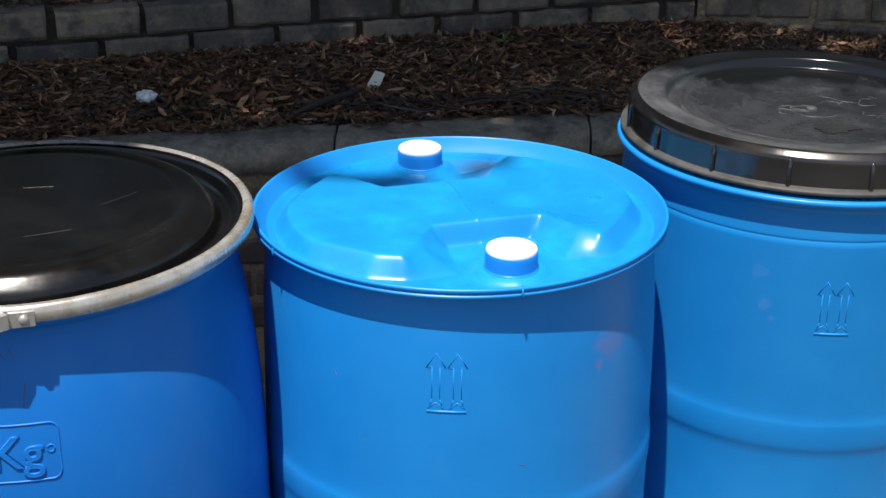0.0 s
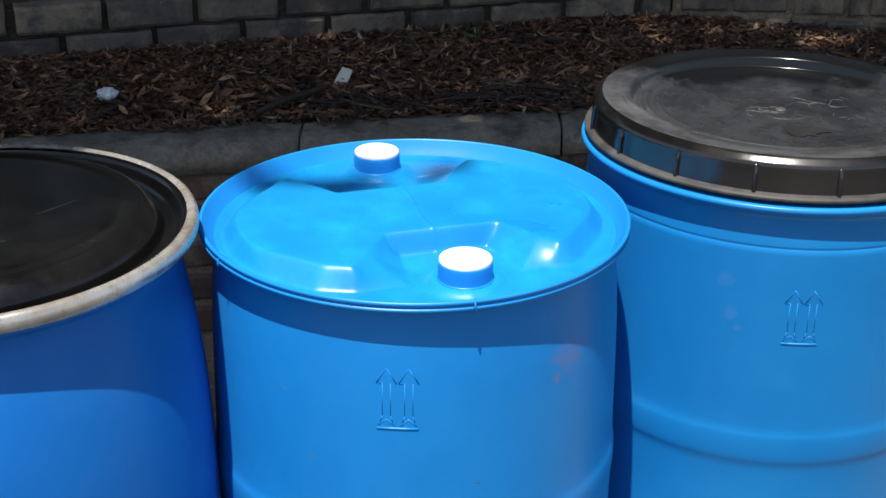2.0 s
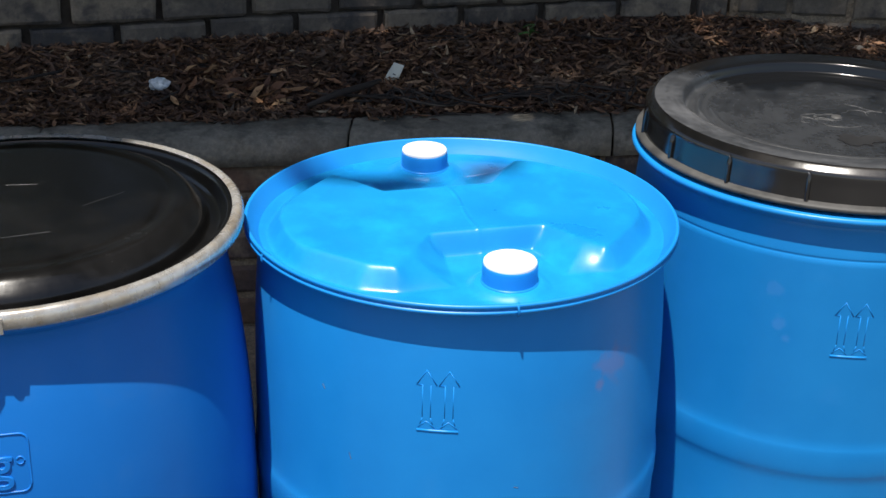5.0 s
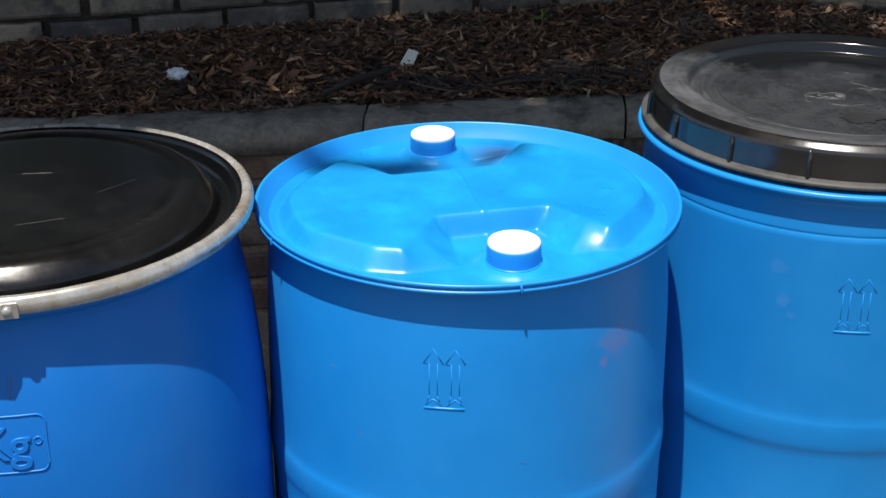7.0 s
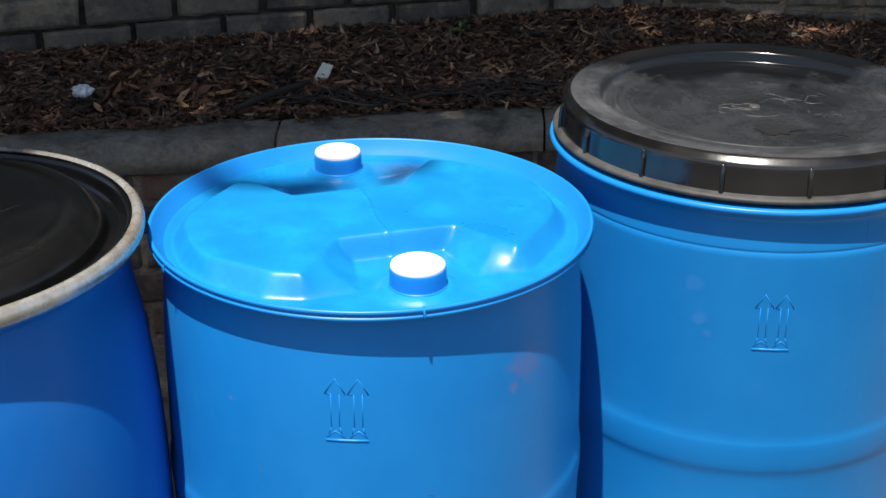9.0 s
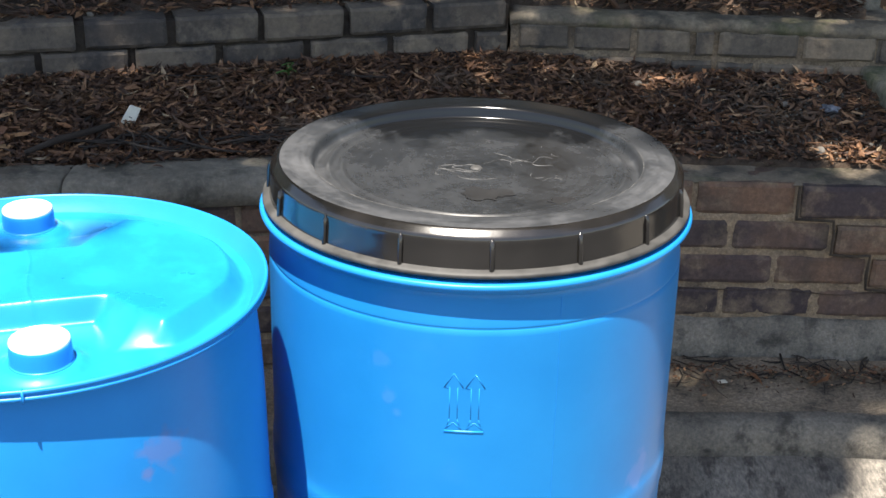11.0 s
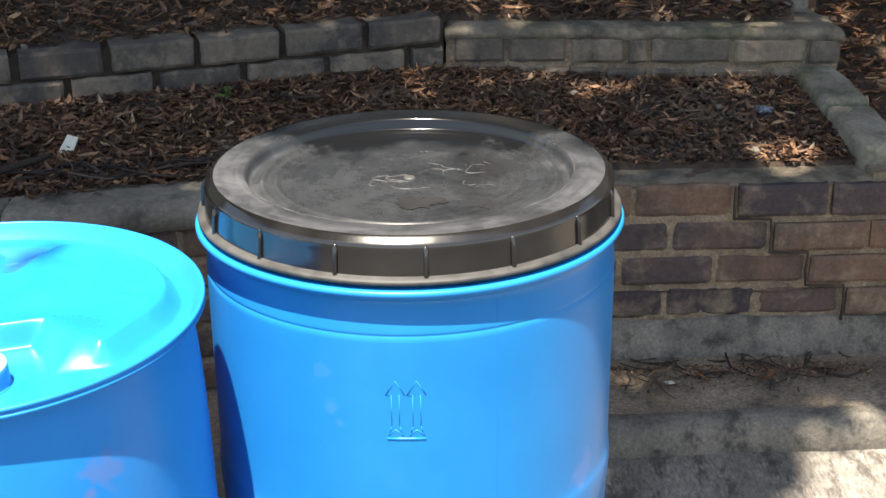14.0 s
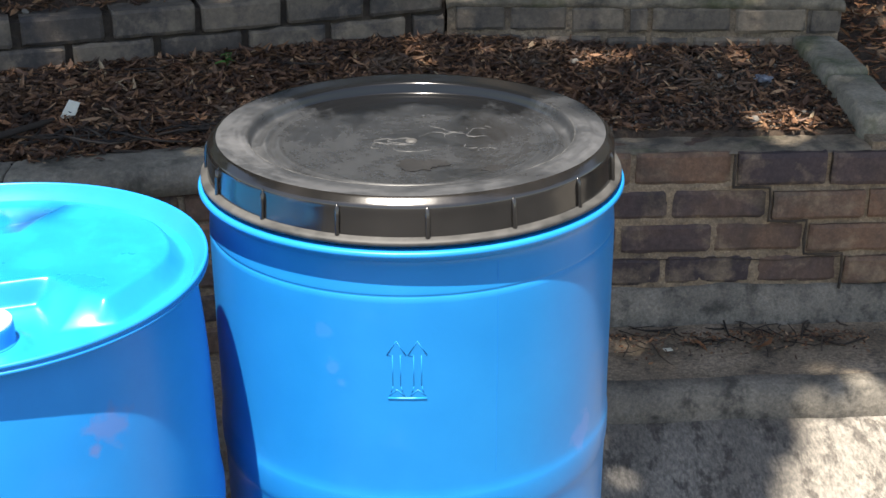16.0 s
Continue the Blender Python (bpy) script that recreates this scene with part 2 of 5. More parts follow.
OPEN_JOINT = surface("dirt_filled_joint", [(0.3, (0.026, 0.020, 0.015)), (0.7, (0.085, 0.064, 0.046))], scale=14, rough=(0.9, 1.0), bump=0.8, bump_scale=60, bump_depth=0.01)
EDGING = surface("worn_pale_edging", grain=0.5, stops=[(0.25, (0.090, 0.082, 0.069)), (0.5, (0.174, 0.156, 0.130)), (0.8, (0.288, 0.257, 0.211))], scale=9, detail=9, rough=(0.85, 0.95),
                 bump=0.9, bump_scale=60, bump_depth=0.007, spots=(0.05, 0.047, 0.04, 0.85), spot_scale=20, spot_range=(0.5, 0.66), space="World")
COPING = surface("dark_weathered_concrete", grain=0.4, stops=[(0.25, (0.115, 0.102, 0.080)), (0.5, (0.215, 0.192, 0.152)), (0.8, (0.330, 0.290, 0.230))], scale=6, detail=9, rough=(0.85, 0.95),
                 bump=0.9, bump_scale=32, bump_depth=0.008, spots=(0.055, 0.052, 0.040, 0.8), spot_scale=9, spot_range=(0.50, 0.64), stain=(0.12, 0.085, 0.055, 0.6), stain_scale=5,
                 stain_range=(0.52, 0.66), space="World")
MOSSY = surface("mossy_concrete", grain=0.4, stops=[(0.25, (0.150, 0.130, 0.095)), (0.5, (0.270, 0.238, 0.182)), (0.8, (0.400, 0.350, 0.275))], scale=8, detail=8, rough=(0.85, 0.95),
                bump=0.9, bump_scale=45, bump_depth=0.008, spots=(0.058, 0.078, 0.030, 0.8), spot_scale=4.5, spot_range=(0.50, 0.64), space="World")
PAVE = surface("stained_pavement", grain=0.75, stops=[(0.3, (0.13, 0.117, 0.102)), (0.5, (0.215, 0.197, 0.172)), (0.75, (0.32, 0.295, 0.262))], scale=6, detail=9, rough=(0.8, 0.95), bump=0.7,
               bump_scale=60, bump_depth=0.005, stretch=(1.0, 0.4, 1.0), spots=(0.050, 0.043, 0.038, 0.75), spot_scale=24, spot_range=(0.52, 0.60), space="World")
# dark surface for unseen ground, kept dark to cut bounce light
DARK_GROUND = surface("dark_ground", [(0.3, (0.035, 0.035, 0.036)), (0.7, (0.065, 0.064, 0.062))], scale=3, detail=8, rough=(0.85, 0.95), bump=0.8, bump_scale=110, bump_depth=0.005, space="World", grain=0.6)
SLAB = surface("dirty_slab", grain=0.8, stops=[(0.3, (0.130, 0.102, 0.072)), (0.55, (0.247, 0.198, 0.143)), (0.8, (0.351, 0.288, 0.220))], scale=6, detail=9, rough=(0.85, 0.95), bump=0.7,
               bump_scale=55, bump_depth=0.006, spots=(0.05, 0.043, 0.035, 0.8), spot_scale=18, spot_range=(0.53, 0.68), space="World")
SOIL = surface("dark_soil", [(0.3, (0.034, 0.023, 0.017)), (0.6, (0.082, 0.056, 0.038)), (0.85, (0.180, 0.130, 0.088))], scale=16, detail=9, rough=(0.9, 1.0), bump=1.0,
               bump_scale=70, bump_depth=0.012, space="World")
MULCH = surface("dead_leaf_mulch", [(0.0, (0.038, 0.020, 0.013)), (0.4, (0.098, 0.048, 0.027)), (0.7, (0.176, 0.088, 0.046)), (0.92, (0.290, 0.148, 0.073)), (0.985, (0.420, 0.250, 0.135)),
                                    (1.0, (0.47, 0.36, 0.23))], source="island", rough=(0.6, 0.85), bump=0.4, bump_scale=90, bump_depth=0.003,
                spots=(0.20, 0.145, 0.098, 0.55), spot_scale=4.5, spot_range=(0.52, 0.68), stain=(0.022, 0.014, 0.011, 0.65), stain_scale=6, stain_range=(0.53, 0.66))
MULCH_RED = surface("reddish_leaf_litter", [(0.0, (0.055, 0.025, 0.014)), (0.4, (0.160, 0.068, 0.032)), (0.75, (0.300, 0.140, 0.062)), (1.0, (0.46, 0.27, 0.13))], source="island",
                    rough=(0.6, 0.85), bump=0.4, bump_scale=90, bump_depth=0.003)
TWIG = surface("dry_twig", [(0.0, (0.016, 0.012, 0.010)), (0.7, (0.045, 0.033, 0.025)), (1.0, (0.10, 0.075, 0.055))], source="island", rough=(0.75, 0.9), bump=0.4)
PEBBLE = surface("pale_pebble", [(0.0, (0.06, 0.052, 0.044)), (1.0, (0.20, 0.18, 0.152))], source="island", rough=(0.7, 0.9), bump=0.3)
GREEN = surface("fresh_green_leaf", [(0.3, (0.035, 0.12, 0.02)), (0.7, (0.07, 0.20, 0.035))], scale=30, rough=(0.4, 0.6), bump=0.2)
CANOPY = surface("tree_leaf", [(0.0, (0.016, 0.034, 0.010)), (1.0, (0.040, 0.068, 0.020))], source="island", rough=(0.45, 0.6), bump=0.0)
BARK = surface("tree_bark", [(0.3, (0.06, 0.045, 0.035)), (0.7, (0.16, 0.13, 0.10))], scale=6, rough=(0.85, 0.95), bump=0.9, bump_scale=18, bump_depth=0.03, stretch=(1, 1, 0.3))
PAPER = surface("dirty_white_card", [(0.3, (0.58, 0.56, 0.45)), (0.7, (0.76, 0.74, 0.62))], scale=60, rough=(0.6, 0.8), bump=0.2)
FOIL = surface("crumpled_wrapper", [(0.35, (0.48, 0.51, 0.52)), (0.65, (0.84, 0.85, 0.84))], scale=50, rough=(0.3, 0.5), bump=0.2)
PIPE = surface("black_rubber_pipe", [(0.3, (0.012, 0.012, 0.013)), (0.7, (0.03, 0.03, 0.03))], scale=20, rough=(0.4, 0.6), bump=0.1)
WOOD = surface("brown_timber", [(0.3, (0.07, 0.035, 0.02)), (0.7, (0.15, 0.08, 0.045))], scale=8, rough=(0.75, 0.9), bump=0.5, bump_scale=30, stretch=(1, 1, 0.15))


# ---- mesh helpers ----
def mesh_object(name, verts, faces, material, smooth=False):
    me = bpy.data.meshes.new(name)
    me.from_pydata([tuple(v) for v in verts], [], [tuple(f) for f in faces])
    me.materials.append(material)
    if smooth:
        me.polygons.foreach_set("use_smooth", [True] * len(me.polygons))
    me.update()
    return new(name, me)


def part(name, bm, material, parent=None, label="", smooth=False):
    me = bpy.data.meshes.new(name)
    bmesh.ops.recalc_face_normals(bm, faces=bm.faces[:])
    bm.to_mesh(me)
    bm.free()
    me.materials.append(material)
    if smooth:
        me.polygons.foreach_set("use_smooth", [True] * len(me.polygons))
    ob = new(name, me)
    ob.parent = parent
    if label:
        ob["label"] = label
    return ob


def lathe(profile, seg=160, wobble=0.0):
    """A surface turned round z. profile: (radius, height) from one end to the other; a radius of 0 closes it."""
    bm = bmesh.new()
    rings = []
    for r, z in profile:
        if r < 1e-6:
            rings.append([bm.verts.new((0, 0, z))])
        else:
            rings.append([bm.verts.new((r * math.cos(2 * math.pi * i / seg) * (1 + wobble * math.sin(4 * math.pi * i / seg)),
                                        r * math.sin(2 * math.pi * i / seg), z)) for i in range(seg)])
    for a, b in zip(rings, rings[1:]):
        for i in range(seg):
            j = (i + 1) % seg
            if len(a) == 1 and len(b) == 1:
                break
            if len(a) == 1:
                bm.faces.new((a[0], b[i], b[j]))
            elif len(b) == 1:
                bm.faces.new((a[i], a[j], b[0]))
            else:
                bm.faces.new((a[i], a[j], b[j], b[i]))
    return bm


def rounded(points, step=0.004):
    """Rounds the corners of a profile by two passes of corner cutting."""
    p = [Vector((r, z, 0)) for r, z in points]
    for _ in range(2):
        q = [p[0]]
        for a, b in zip(p, p[1:]):
            q += [a.lerp(b, 0.25), a.lerp(b, 0.75)]
        q.append(p[-1])
        p = q
    return [(max(v.x, 0.0), v.y) for v in p]


def box(bm, size, m, bevel=0.0, seg=1):
    g = bmesh.ops.create_cube(bm, size=1.0, matrix=m @ Matrix.Diagonal((*size, 1)))
    if bevel:
        es = list({e for v in g["verts"] for e in v.link_edges})
        bmesh.ops.bevel(bm, geom=es, offset=bevel, segments=seg, affect="EDGES", profile=0.5)
    return bm


def tube(bm, pts, radius, seg=6, closed=False, taper=None):
    """A round bar along points."""
    pts = [Vector(p) for p in pts]
    n = len(pts)
    rings = []
    for i, p in enumerate(pts):
        a = pts[i - 1] if (i or closed) else p
        b = pts[(i + 1) % n] if (i < n - 1 or closed) else p
        d = (b - a).normalized()
        u = d.cross(Vector((0.31, 0.17, 0.94)))
        u = u.normalized() if u.length > 1e-4 else Vector((1, 0, 0))
        w = d.cross(u)
        r = radius * (taper[i] if taper else 1)
        rings.append([bm.verts.new(p + u * r * math.cos(2 * math.pi * k / seg) + w * r * math.sin(2 * math.pi * k / seg)) for k in range(seg)])
    pairs = list(zip(rings, rings[1:])) + ([(rings[-1], rings[0])] if closed else [])
    for a, b in pairs:
        for k in range(seg):
            bm.faces.new((a[k], a[(k + 1) % seg], b[(k + 1) % seg], b[k]))
    if not closed:
        bm.faces.new(rings[0][::-1])
        bm.faces.new(rings[-1])
    return bm


def empty(name, x, y, z, rz=0.0):
    ob = new(name)
    ob.empty_display_size = 0.1
    ob.matrix_world = pose(x, y, z, 0, 0, rz)
    return ob


def profile_radius(profile, z):
    best = None
    for (r0, z0), (r1, z1) in zip(profile, profile[1:]):
        if min(z0, z1) <= z <= max(z0, z1) and abs(z1 - z0) > 1e-6:
            r = r0 + (r1 - r0) * (z - z0) / (z1 - z0)
            best = r if best is None else max(best, r)
    return best if best else 0.28


def on_drum(profile, u, z, angle, lift=0.0):
    """A point of the drum's side: u metres along it to the right as seen from outside, from the angle (degrees from -y)."""
    r = profile_radius(profile, z)
    a = radians(angle) + u / r
    return Vector(((r + lift) * math.sin(a), -(r + lift) * math.cos(a), z))


def arrows_up(profile, z0, angle, parent, tall=0.083, wide=0.050):
    """Two raised upright arrows over a bar, moulded into the side."""
    def line(bm, pts, rad):
        tube(bm, [on_drum(profile, u, z0 + v, angle, -0.35 * rad) for u, v in pts], rad, seg=6)

    bm = bmesh.new()
    line(bm, [(-wide / 2, 0), (-wide / 6, 0), (wide / 6, 0), (wide / 2, 0)], 0.0020)
    part("moulded_bar", bm, profile_mat[parent.name], parent, smooth=True)
    for c in (-0.0135, 0.0135):
        s, h = 0.0050, tall
        bm = bmesh.new()
        line(bm, [(c - s, 0.018), (c - s, h - 0.020)], 0.0007)
        line(bm, [(c + s, 0.018), (c + s, h - 0.020)], 0.0007)
        line(bm, [(c - s, h - 0.020), (c - 0.012, h - 0.020), (c, h), (c + 0.012, h - 0.020), (c + s, h - 0.020)], 0.0009)
        line(bm, [(c - 0.010, 0.004), (c, 0.013), (c + 0.010, 0.004)], 0.0008)
        line(bm, [(c - s, 0.018), (c - 0.0075, 0.009)], 0.0007)
        line(bm, [(c + s, 0.018), (c + 0.0075, 0.009)], 0.0007)
        part("moulded_arrow", bm, profile_mat[parent.name], parent, "raised upright arrow", smooth=True)


profile_mat = {}


# ---- ground and terraces ----
def smooth01(x):
    x = min(1.0, max(0.0, x))
    return x * x * (3 - 2 * x)


def lower_front(x):
    """Line of the lower wall's face: slanted on one side, straight on the other."""
    return 1.0 if x > 0.3 else 1.0 + (x - 0.3) * 0.186


def upper_front(x):
    return 1.675 - max(0.0, x - 0.15) * 0.02 if x > 0.12 else 1.675 + (x - 0.12) * 0.315


def bed_height(x, y):
    f = smooth01((x + 0.2) / 1.0)
    zf, zb = 0.590 - 0.022 * f, 0.672 - 0.048 * f
    t = (y - lower_front(x) - 0.1) / max(0.05, upper_front(x) - lower_front(x) - 0.1)
    return zf + (zb - zf) * min(1.2, max(-0.3, t))


def upper_height(x, y):
    f = smooth01((x - 0.0) / 0.5)
    return 0.795 - 0.030 * f + 0.16 * max(0.0, y - upper_front(x) - 0.1)


def side_height(x, y):
    return 0.46 + 0.22 * (y - 1.0) + 0.05 * (x - 1.2)


def sheet(name, x0, x1, y0, y1, step, height, material, rough=0.006, parent=None):
    nx, ny = max(2, int((x1 - x0) / step)), max(2, int((y1 - y0) / step))
    verts, faces = [], []
    for j in range(ny + 1):
        for i in range(nx + 1):
            x, y = x0 + (x1 - x0) * i / nx, y0 + (y1 - y0) * j / ny
            verts.append((x, y, height(x, y) + rough * noise.noise(Vector((x * 9, y * 9, 3)))))
    for j in range(ny):
        for i in range(nx):
            a = j * (nx + 1) + i
            faces.append((a, a + 1, a + nx + 2, a + nx + 1))
    return mesh_object(name, verts, faces, material, smooth=True)


def pavement_height(y):
    return 0.0 if y < 0.34 else 0.065 * smooth01((y - 0.34) / 0.34)


ys = [-0.62, -0.3, 0, 0.2, 0.34, 0.4, 0.46, 0.52, 0.58, 0.64, 0.685, 0.70]
xs = [-60, -20, -8, -4, -3, -2, -1, -0.5, 0, 0.5, 1, 1.5, 2, 4, 8, 20, 60]
gv = [(x, y, pavement_height(y)) for y in ys for x in xs]
gf = [(j * len(xs) + i, j * len(xs) + i + 1, (j + 1) * len(xs) + i + 1, (j + 1) * len(xs) + i) for j in range(len(ys) - 1) for i in range(len(xs) - 1)]
ground = mesh_object("gutter", gv, gf, PAVE)
# unseen strip in front of the drums, added dark to limit bounce and reflections
rv = [(x, y, 0.0) for y in (-60, -20, -8, -4, -2, -1, -0.62) for x in xs]
rf = [(j * len(xs) + i, j * len(xs) + i + 1, (j + 1) * len(xs) + i + 1, (j + 1) * len(xs) + i) for j in range(6) for i in range(len(xs) - 1)]
tagged(mesh_object("road", rv, rf, DARK_GROUND), "dark grey ground added out of view in front of the drums", "road", kind="structure")
tagged(ground, "pale stained concrete pavement with dark streaks", "pavement", kind="structure")

# slab strip at the wall's foot, with a worn rounded front edge
bm = bmesh.new()
nx = 120
prof = [(0.685, 0.02), (0.682, 0.085), (0.688, 0.112), (0.703, 0.126), (0.745, 0.134), (0.80, 0.133), (1.01, 0.143), (1.2, 0.143)]
rows = []
for i in range(nx + 1):
    x = -3.0 + 6.0 * i / nx
    k = 0.012 * noise.noise(Vector((x * 3, 0, 0))) + 0.006 * noise.noise(Vector((x * 14, 5, 0)))
    rows.append([bm.verts.new((x, y + (k if y < 0.8 else 0) + (lower_front(x) - 1.0), z + 0.006 * noise.noise(Vector((x * 8, y * 9, 1))))) for y, z in prof])
for a, b in zip(rows, rows[1:]):
    for k in range(len(prof) - 1):
        bm.faces.new((a[k], a[k + 1], b[k + 1], b[k]))
slab = part("pavement", bm, SLAB, smooth=True)
tagged(slab, "dirty concrete ledge with a worn pale edge at the foot of the wall", "ledge", kind="structure")
bm = bmesh.new()
rows = []
for i in range(nx + 1):
    x = -3.0 + 6.0 * i / nx
    k = 0.012 * noise.noise(Vector((x * 3, 0, 0))) + 0.006 * noise.noise(Vector((x * 14, 5, 0)))
    w = 0.012 * noise.noise(Vector((x * 7, 9, 0)))
    rows.append([bm.verts.new((x, y + k + (lower_front(x) - 1.0), z + 0.003 * noise.noise(Vector((x * 30, y * 40, 1))))) for y, z in
                 [(0.680, 0.02), (0.676, 0.088), (0.682, 0.116), (0.700, 0.131), (0.735 + w, 0.139), (0.752 + w, 0.130)]])
for a, b in zip(rows, rows[1:]):
    for k in range(5):
        bm.faces.new((a[k], a[k + 1], b[k + 1], b[k]))
part("edging", bm, EDGING, slab, "pale worn concrete edging", smooth=True)

def land_height(x, y):
    return -0.03 + 0.38 * smooth01((y - 1.05) / 0.65) + 1.25 * smooth01((y - 1.7) / 7.3)


lx, ly = [-80, -40, -16, -8, -4, -2, 0, 2, 4, 8, 16, 40, 80], [-80, -20, -4, 0, 1.05, 1.2, 1.4, 1.7, 2.5, 4, 6, 9, 12, 30, 80]
lv = [(x, y, land_height(x, y)) for y in ly for x in lx]
lf = [(j * len(lx) + i, j * len(lx) + i + 1, (j + 1) * len(lx) + i + 1, (j + 1) * len(lx) + i) for j in range(len(ly) - 1) for i in range(len(lx) - 1)]
tagged(mesh_object("ground", lv, lf, SOIL, smooth=True), "dark earth ground rising behind the walls", "ground", kind="structure")
lower_soil = sheet("soil", -3.0, 1.08, 0.38, 1.9, 0.03, lambda x, y: bed_height(x, y) if y > lower_front(x) + (0.095 if x > 0.28 else 0.05) else -0.4, SOIL, 0.012)
tagged(lower_soil, "dark soil of the lower planting bed", "soil", kind="structure")
upper_soil = sheet("soil", -6.0, 1.07, 1.0, 9.0, 0.07, lambda x, y: upper_height(x, y) if y > upper_front(x) + 0.05 else 0.3, SOIL, 0.02)
tagged(upper_soil, "dark soil of the upper planting bed", "soil", kind="structure")
side_soil = sheet("soil", 1.13, 7.0, 1.08, 9.0, 0.08, side_height, SOIL, 0.02)
tagged(side_soil, "leaf-covered soil sloping up beside the bed", "soil", kind="structure")

# ---- walls ----
brick_cache = {}


def brick_mesh(length, height=0.069, depth=0.098, variant=0, material=None):
    """A worn brick: an uneven face with rounded, chipped borders, its sides running straight back."""
    key = (round(length, 2), height, depth, variant, material.name)
    if key not in brick_cache:
        rng = random.Random(int(length * 1000) + variant * 7)
        worn = 1.5 if material == BRICK_GREY else 1.0
        nx, nz = 7, 3
        off = Vector((rng.uniform(0, 90), rng.uniform(0, 90), 0))
        verts, faces, back = [], [], {}
        for k in range(nz + 1):
            for i in range(nx + 1):
                fx, fz = (-1.0, -0.90, -0.55, -0.2, 0.2, 0.55, 0.90, 1.0)[i], (-1.0, -0.72, 0.72, 1.0)[k]
                x, z = fx * length / 2, fz * height / 2
                rim = (1 if i in (0, nx) else 0) + (1 if k in (0, nz) else 0)
                p = off + Vector((x * 40, z * 40, 0))
                y = -depth / 2 + 0.0022 * worn * noise.noise(p * 0.6) + rim * (0.004 + 0.004 * worn * abs(noise.noise(p * 1.7)))
                if rim:
                    x -= fx * worn * 0.0035 * (0.4 + noise.noise(p + Vector((7, 0, 0)))) if i in (0, nx) else 0
                    z -= fz * worn * 0.0035 * (0.4 + noise.noise(p + Vector((0, 9, 0)))) if k in (0, nz) else 0
                verts.append((x, y, z))
        at = lambda i, k: k * (nx + 1) + i
        for k in range(nz):
            for i in range(nx):
                faces.append((at(i, k), at(i + 1, k), at(i + 1, k + 1), at(i, k + 1)))
        loop = [at(i, 0) for i in range(nx)] + [at(nx, k) for k in range(nz)] + [at(i, nz) for i in range(nx, 0, -1)] + [at(0, k) for k in range(nz, 0, -1)]
        for v in loop:
            back[v] = len(verts)
            verts.append((verts[v][0], depth / 2, verts[v][2]))
        for a, b in zip(loop, loop[1:] + loop[:1]):
            faces.append((a, back[a], back[b], b))
        me = bpy.data.meshes.new("brick")
        me.from_pydata(verts, [], faces)
        me.materials.append(material)
        brick_cache[key] = me
    return brick_cache[key]


def lay(parent, a, b, z, material, rng, joint=0.011, proud=0.0, height=0.069, depth=0.098, drop=0.0):
    """One brick between the plan points a and b of a wall's face, its foot at z."""
    a, b = Vector((*a, 0)), Vector((*b, 0))
    d = b - a
    n = Vector((d.y, -d.x, 0)).normalized()
    ob = new("brick", brick_mesh(d.length - joint, height, depth, rng.randrange(6), material))
    mid = (a + b) / 2 - n * (depth / 2 - proud - rng.uniform(-0.002, 0.003))
    ob.matrix_world = pose(mid.x, mid.y, z + height / 2 + drop + rng.uniform(-0.0015, 0.0015), rng.uniform(-0.6, 0.6), rng.uniform(-0.5, 0.5),
                           math.degrees(math.atan2(d.y, d.x)) + rng.uniform(-0.7, 0.7))
    ob.parent = parent
    return ob


def wall_core(name, line, z0, z1, depth, material, set_back=0.007):
    """The mortar body of a wall along plan points of its face; z1 may be a function of x."""
    bm = bmesh.new()
    pts = [Vector((*p, 0)) for p in line]
    rows = []
    for i, p in enumerate(pts):
        d = (pts[min(i + 1, len(pts) - 1)] - pts[max(i - 1, 0)]).normalized()
        n = Vector((d.y, -d.x, 0))
        f, bk = p - n * set_back, p - n * depth
        top = z1(p.x) if callable(z1) else z1
        rows.append([bm.verts.new((f.x, f.y, z0)), bm.verts.new((f.x, f.y, top)), bm.verts.new((bk.x, bk.y, top)), bm.verts.new((bk.x, bk.y, z0))])
    for a, b in zip(rows, rows[1:]):
        for k in range(4):
            bm.faces.new((a[k], a[(k + 1) % 4], b[(k + 1) % 4], b[k]))
    bm.faces.new(rows[0][::-1])
    bm.faces.new(rows[-1])
    return part(name, bm, material)


rng = random.Random(5)
wall_lower = wall_core("wall_lower", [(0.3, 1.0), (2.6, 1.0)], 0.10, 0.550, 0.18, MORTAR, 0.02)
# lumpy pointing that here and there spreads over the brick edges
nx, nz = 190, 40
verts, faces = [], []
for k in range(nz + 1):
    for i in range(nx + 1):
        x, z = 0.3 + 2.0 * i / nx, 0.20 + 0.352 * k / nz
        p = Vector((x * 22, z * 26, 3))
        verts.append((x, 1.0052 - 0.0050 * noise.noise(p * 0.7) - 0.0035 * noise.noise(p * 2.3) + (0.006 if z > 0.49 else 0), z))
for k in range(nz):
    for i in range(nx):
        a = k * (nx + 1) + i
        faces.append((a, a + 1, a + nx + 2, a + nx + 1))
pointing = mesh_object("pointing", verts, faces, MORTAR, smooth=True)
pointing.parent = wall_lower
pointing["label"] = "lumpy sandy mortar pointing"
tagged(wall_lower, "low retaining wall of dark brown bricks with a stepped crack", "retaining wall", kind="structure")
courses = {0.482: [0.315, 0.512, 0.738, 0.955, 1.17, 1.385, 1.6, 1.815], 0.400: [0.385, 0.60, 0.823, 1.048, 1.262, 1.478, 1.692],
           0.318: [0.31, 0.487, 0.705, 0.913, 1.13, 1.345, 1.56], 0.237: [0.375, 0.594, 0.804, 1.003, 1.22, 1.435, 1.65]}
crack = {0.482: 0.738, 0.400: 0.823, 0.318: 0.913, 0.237: 1.003}
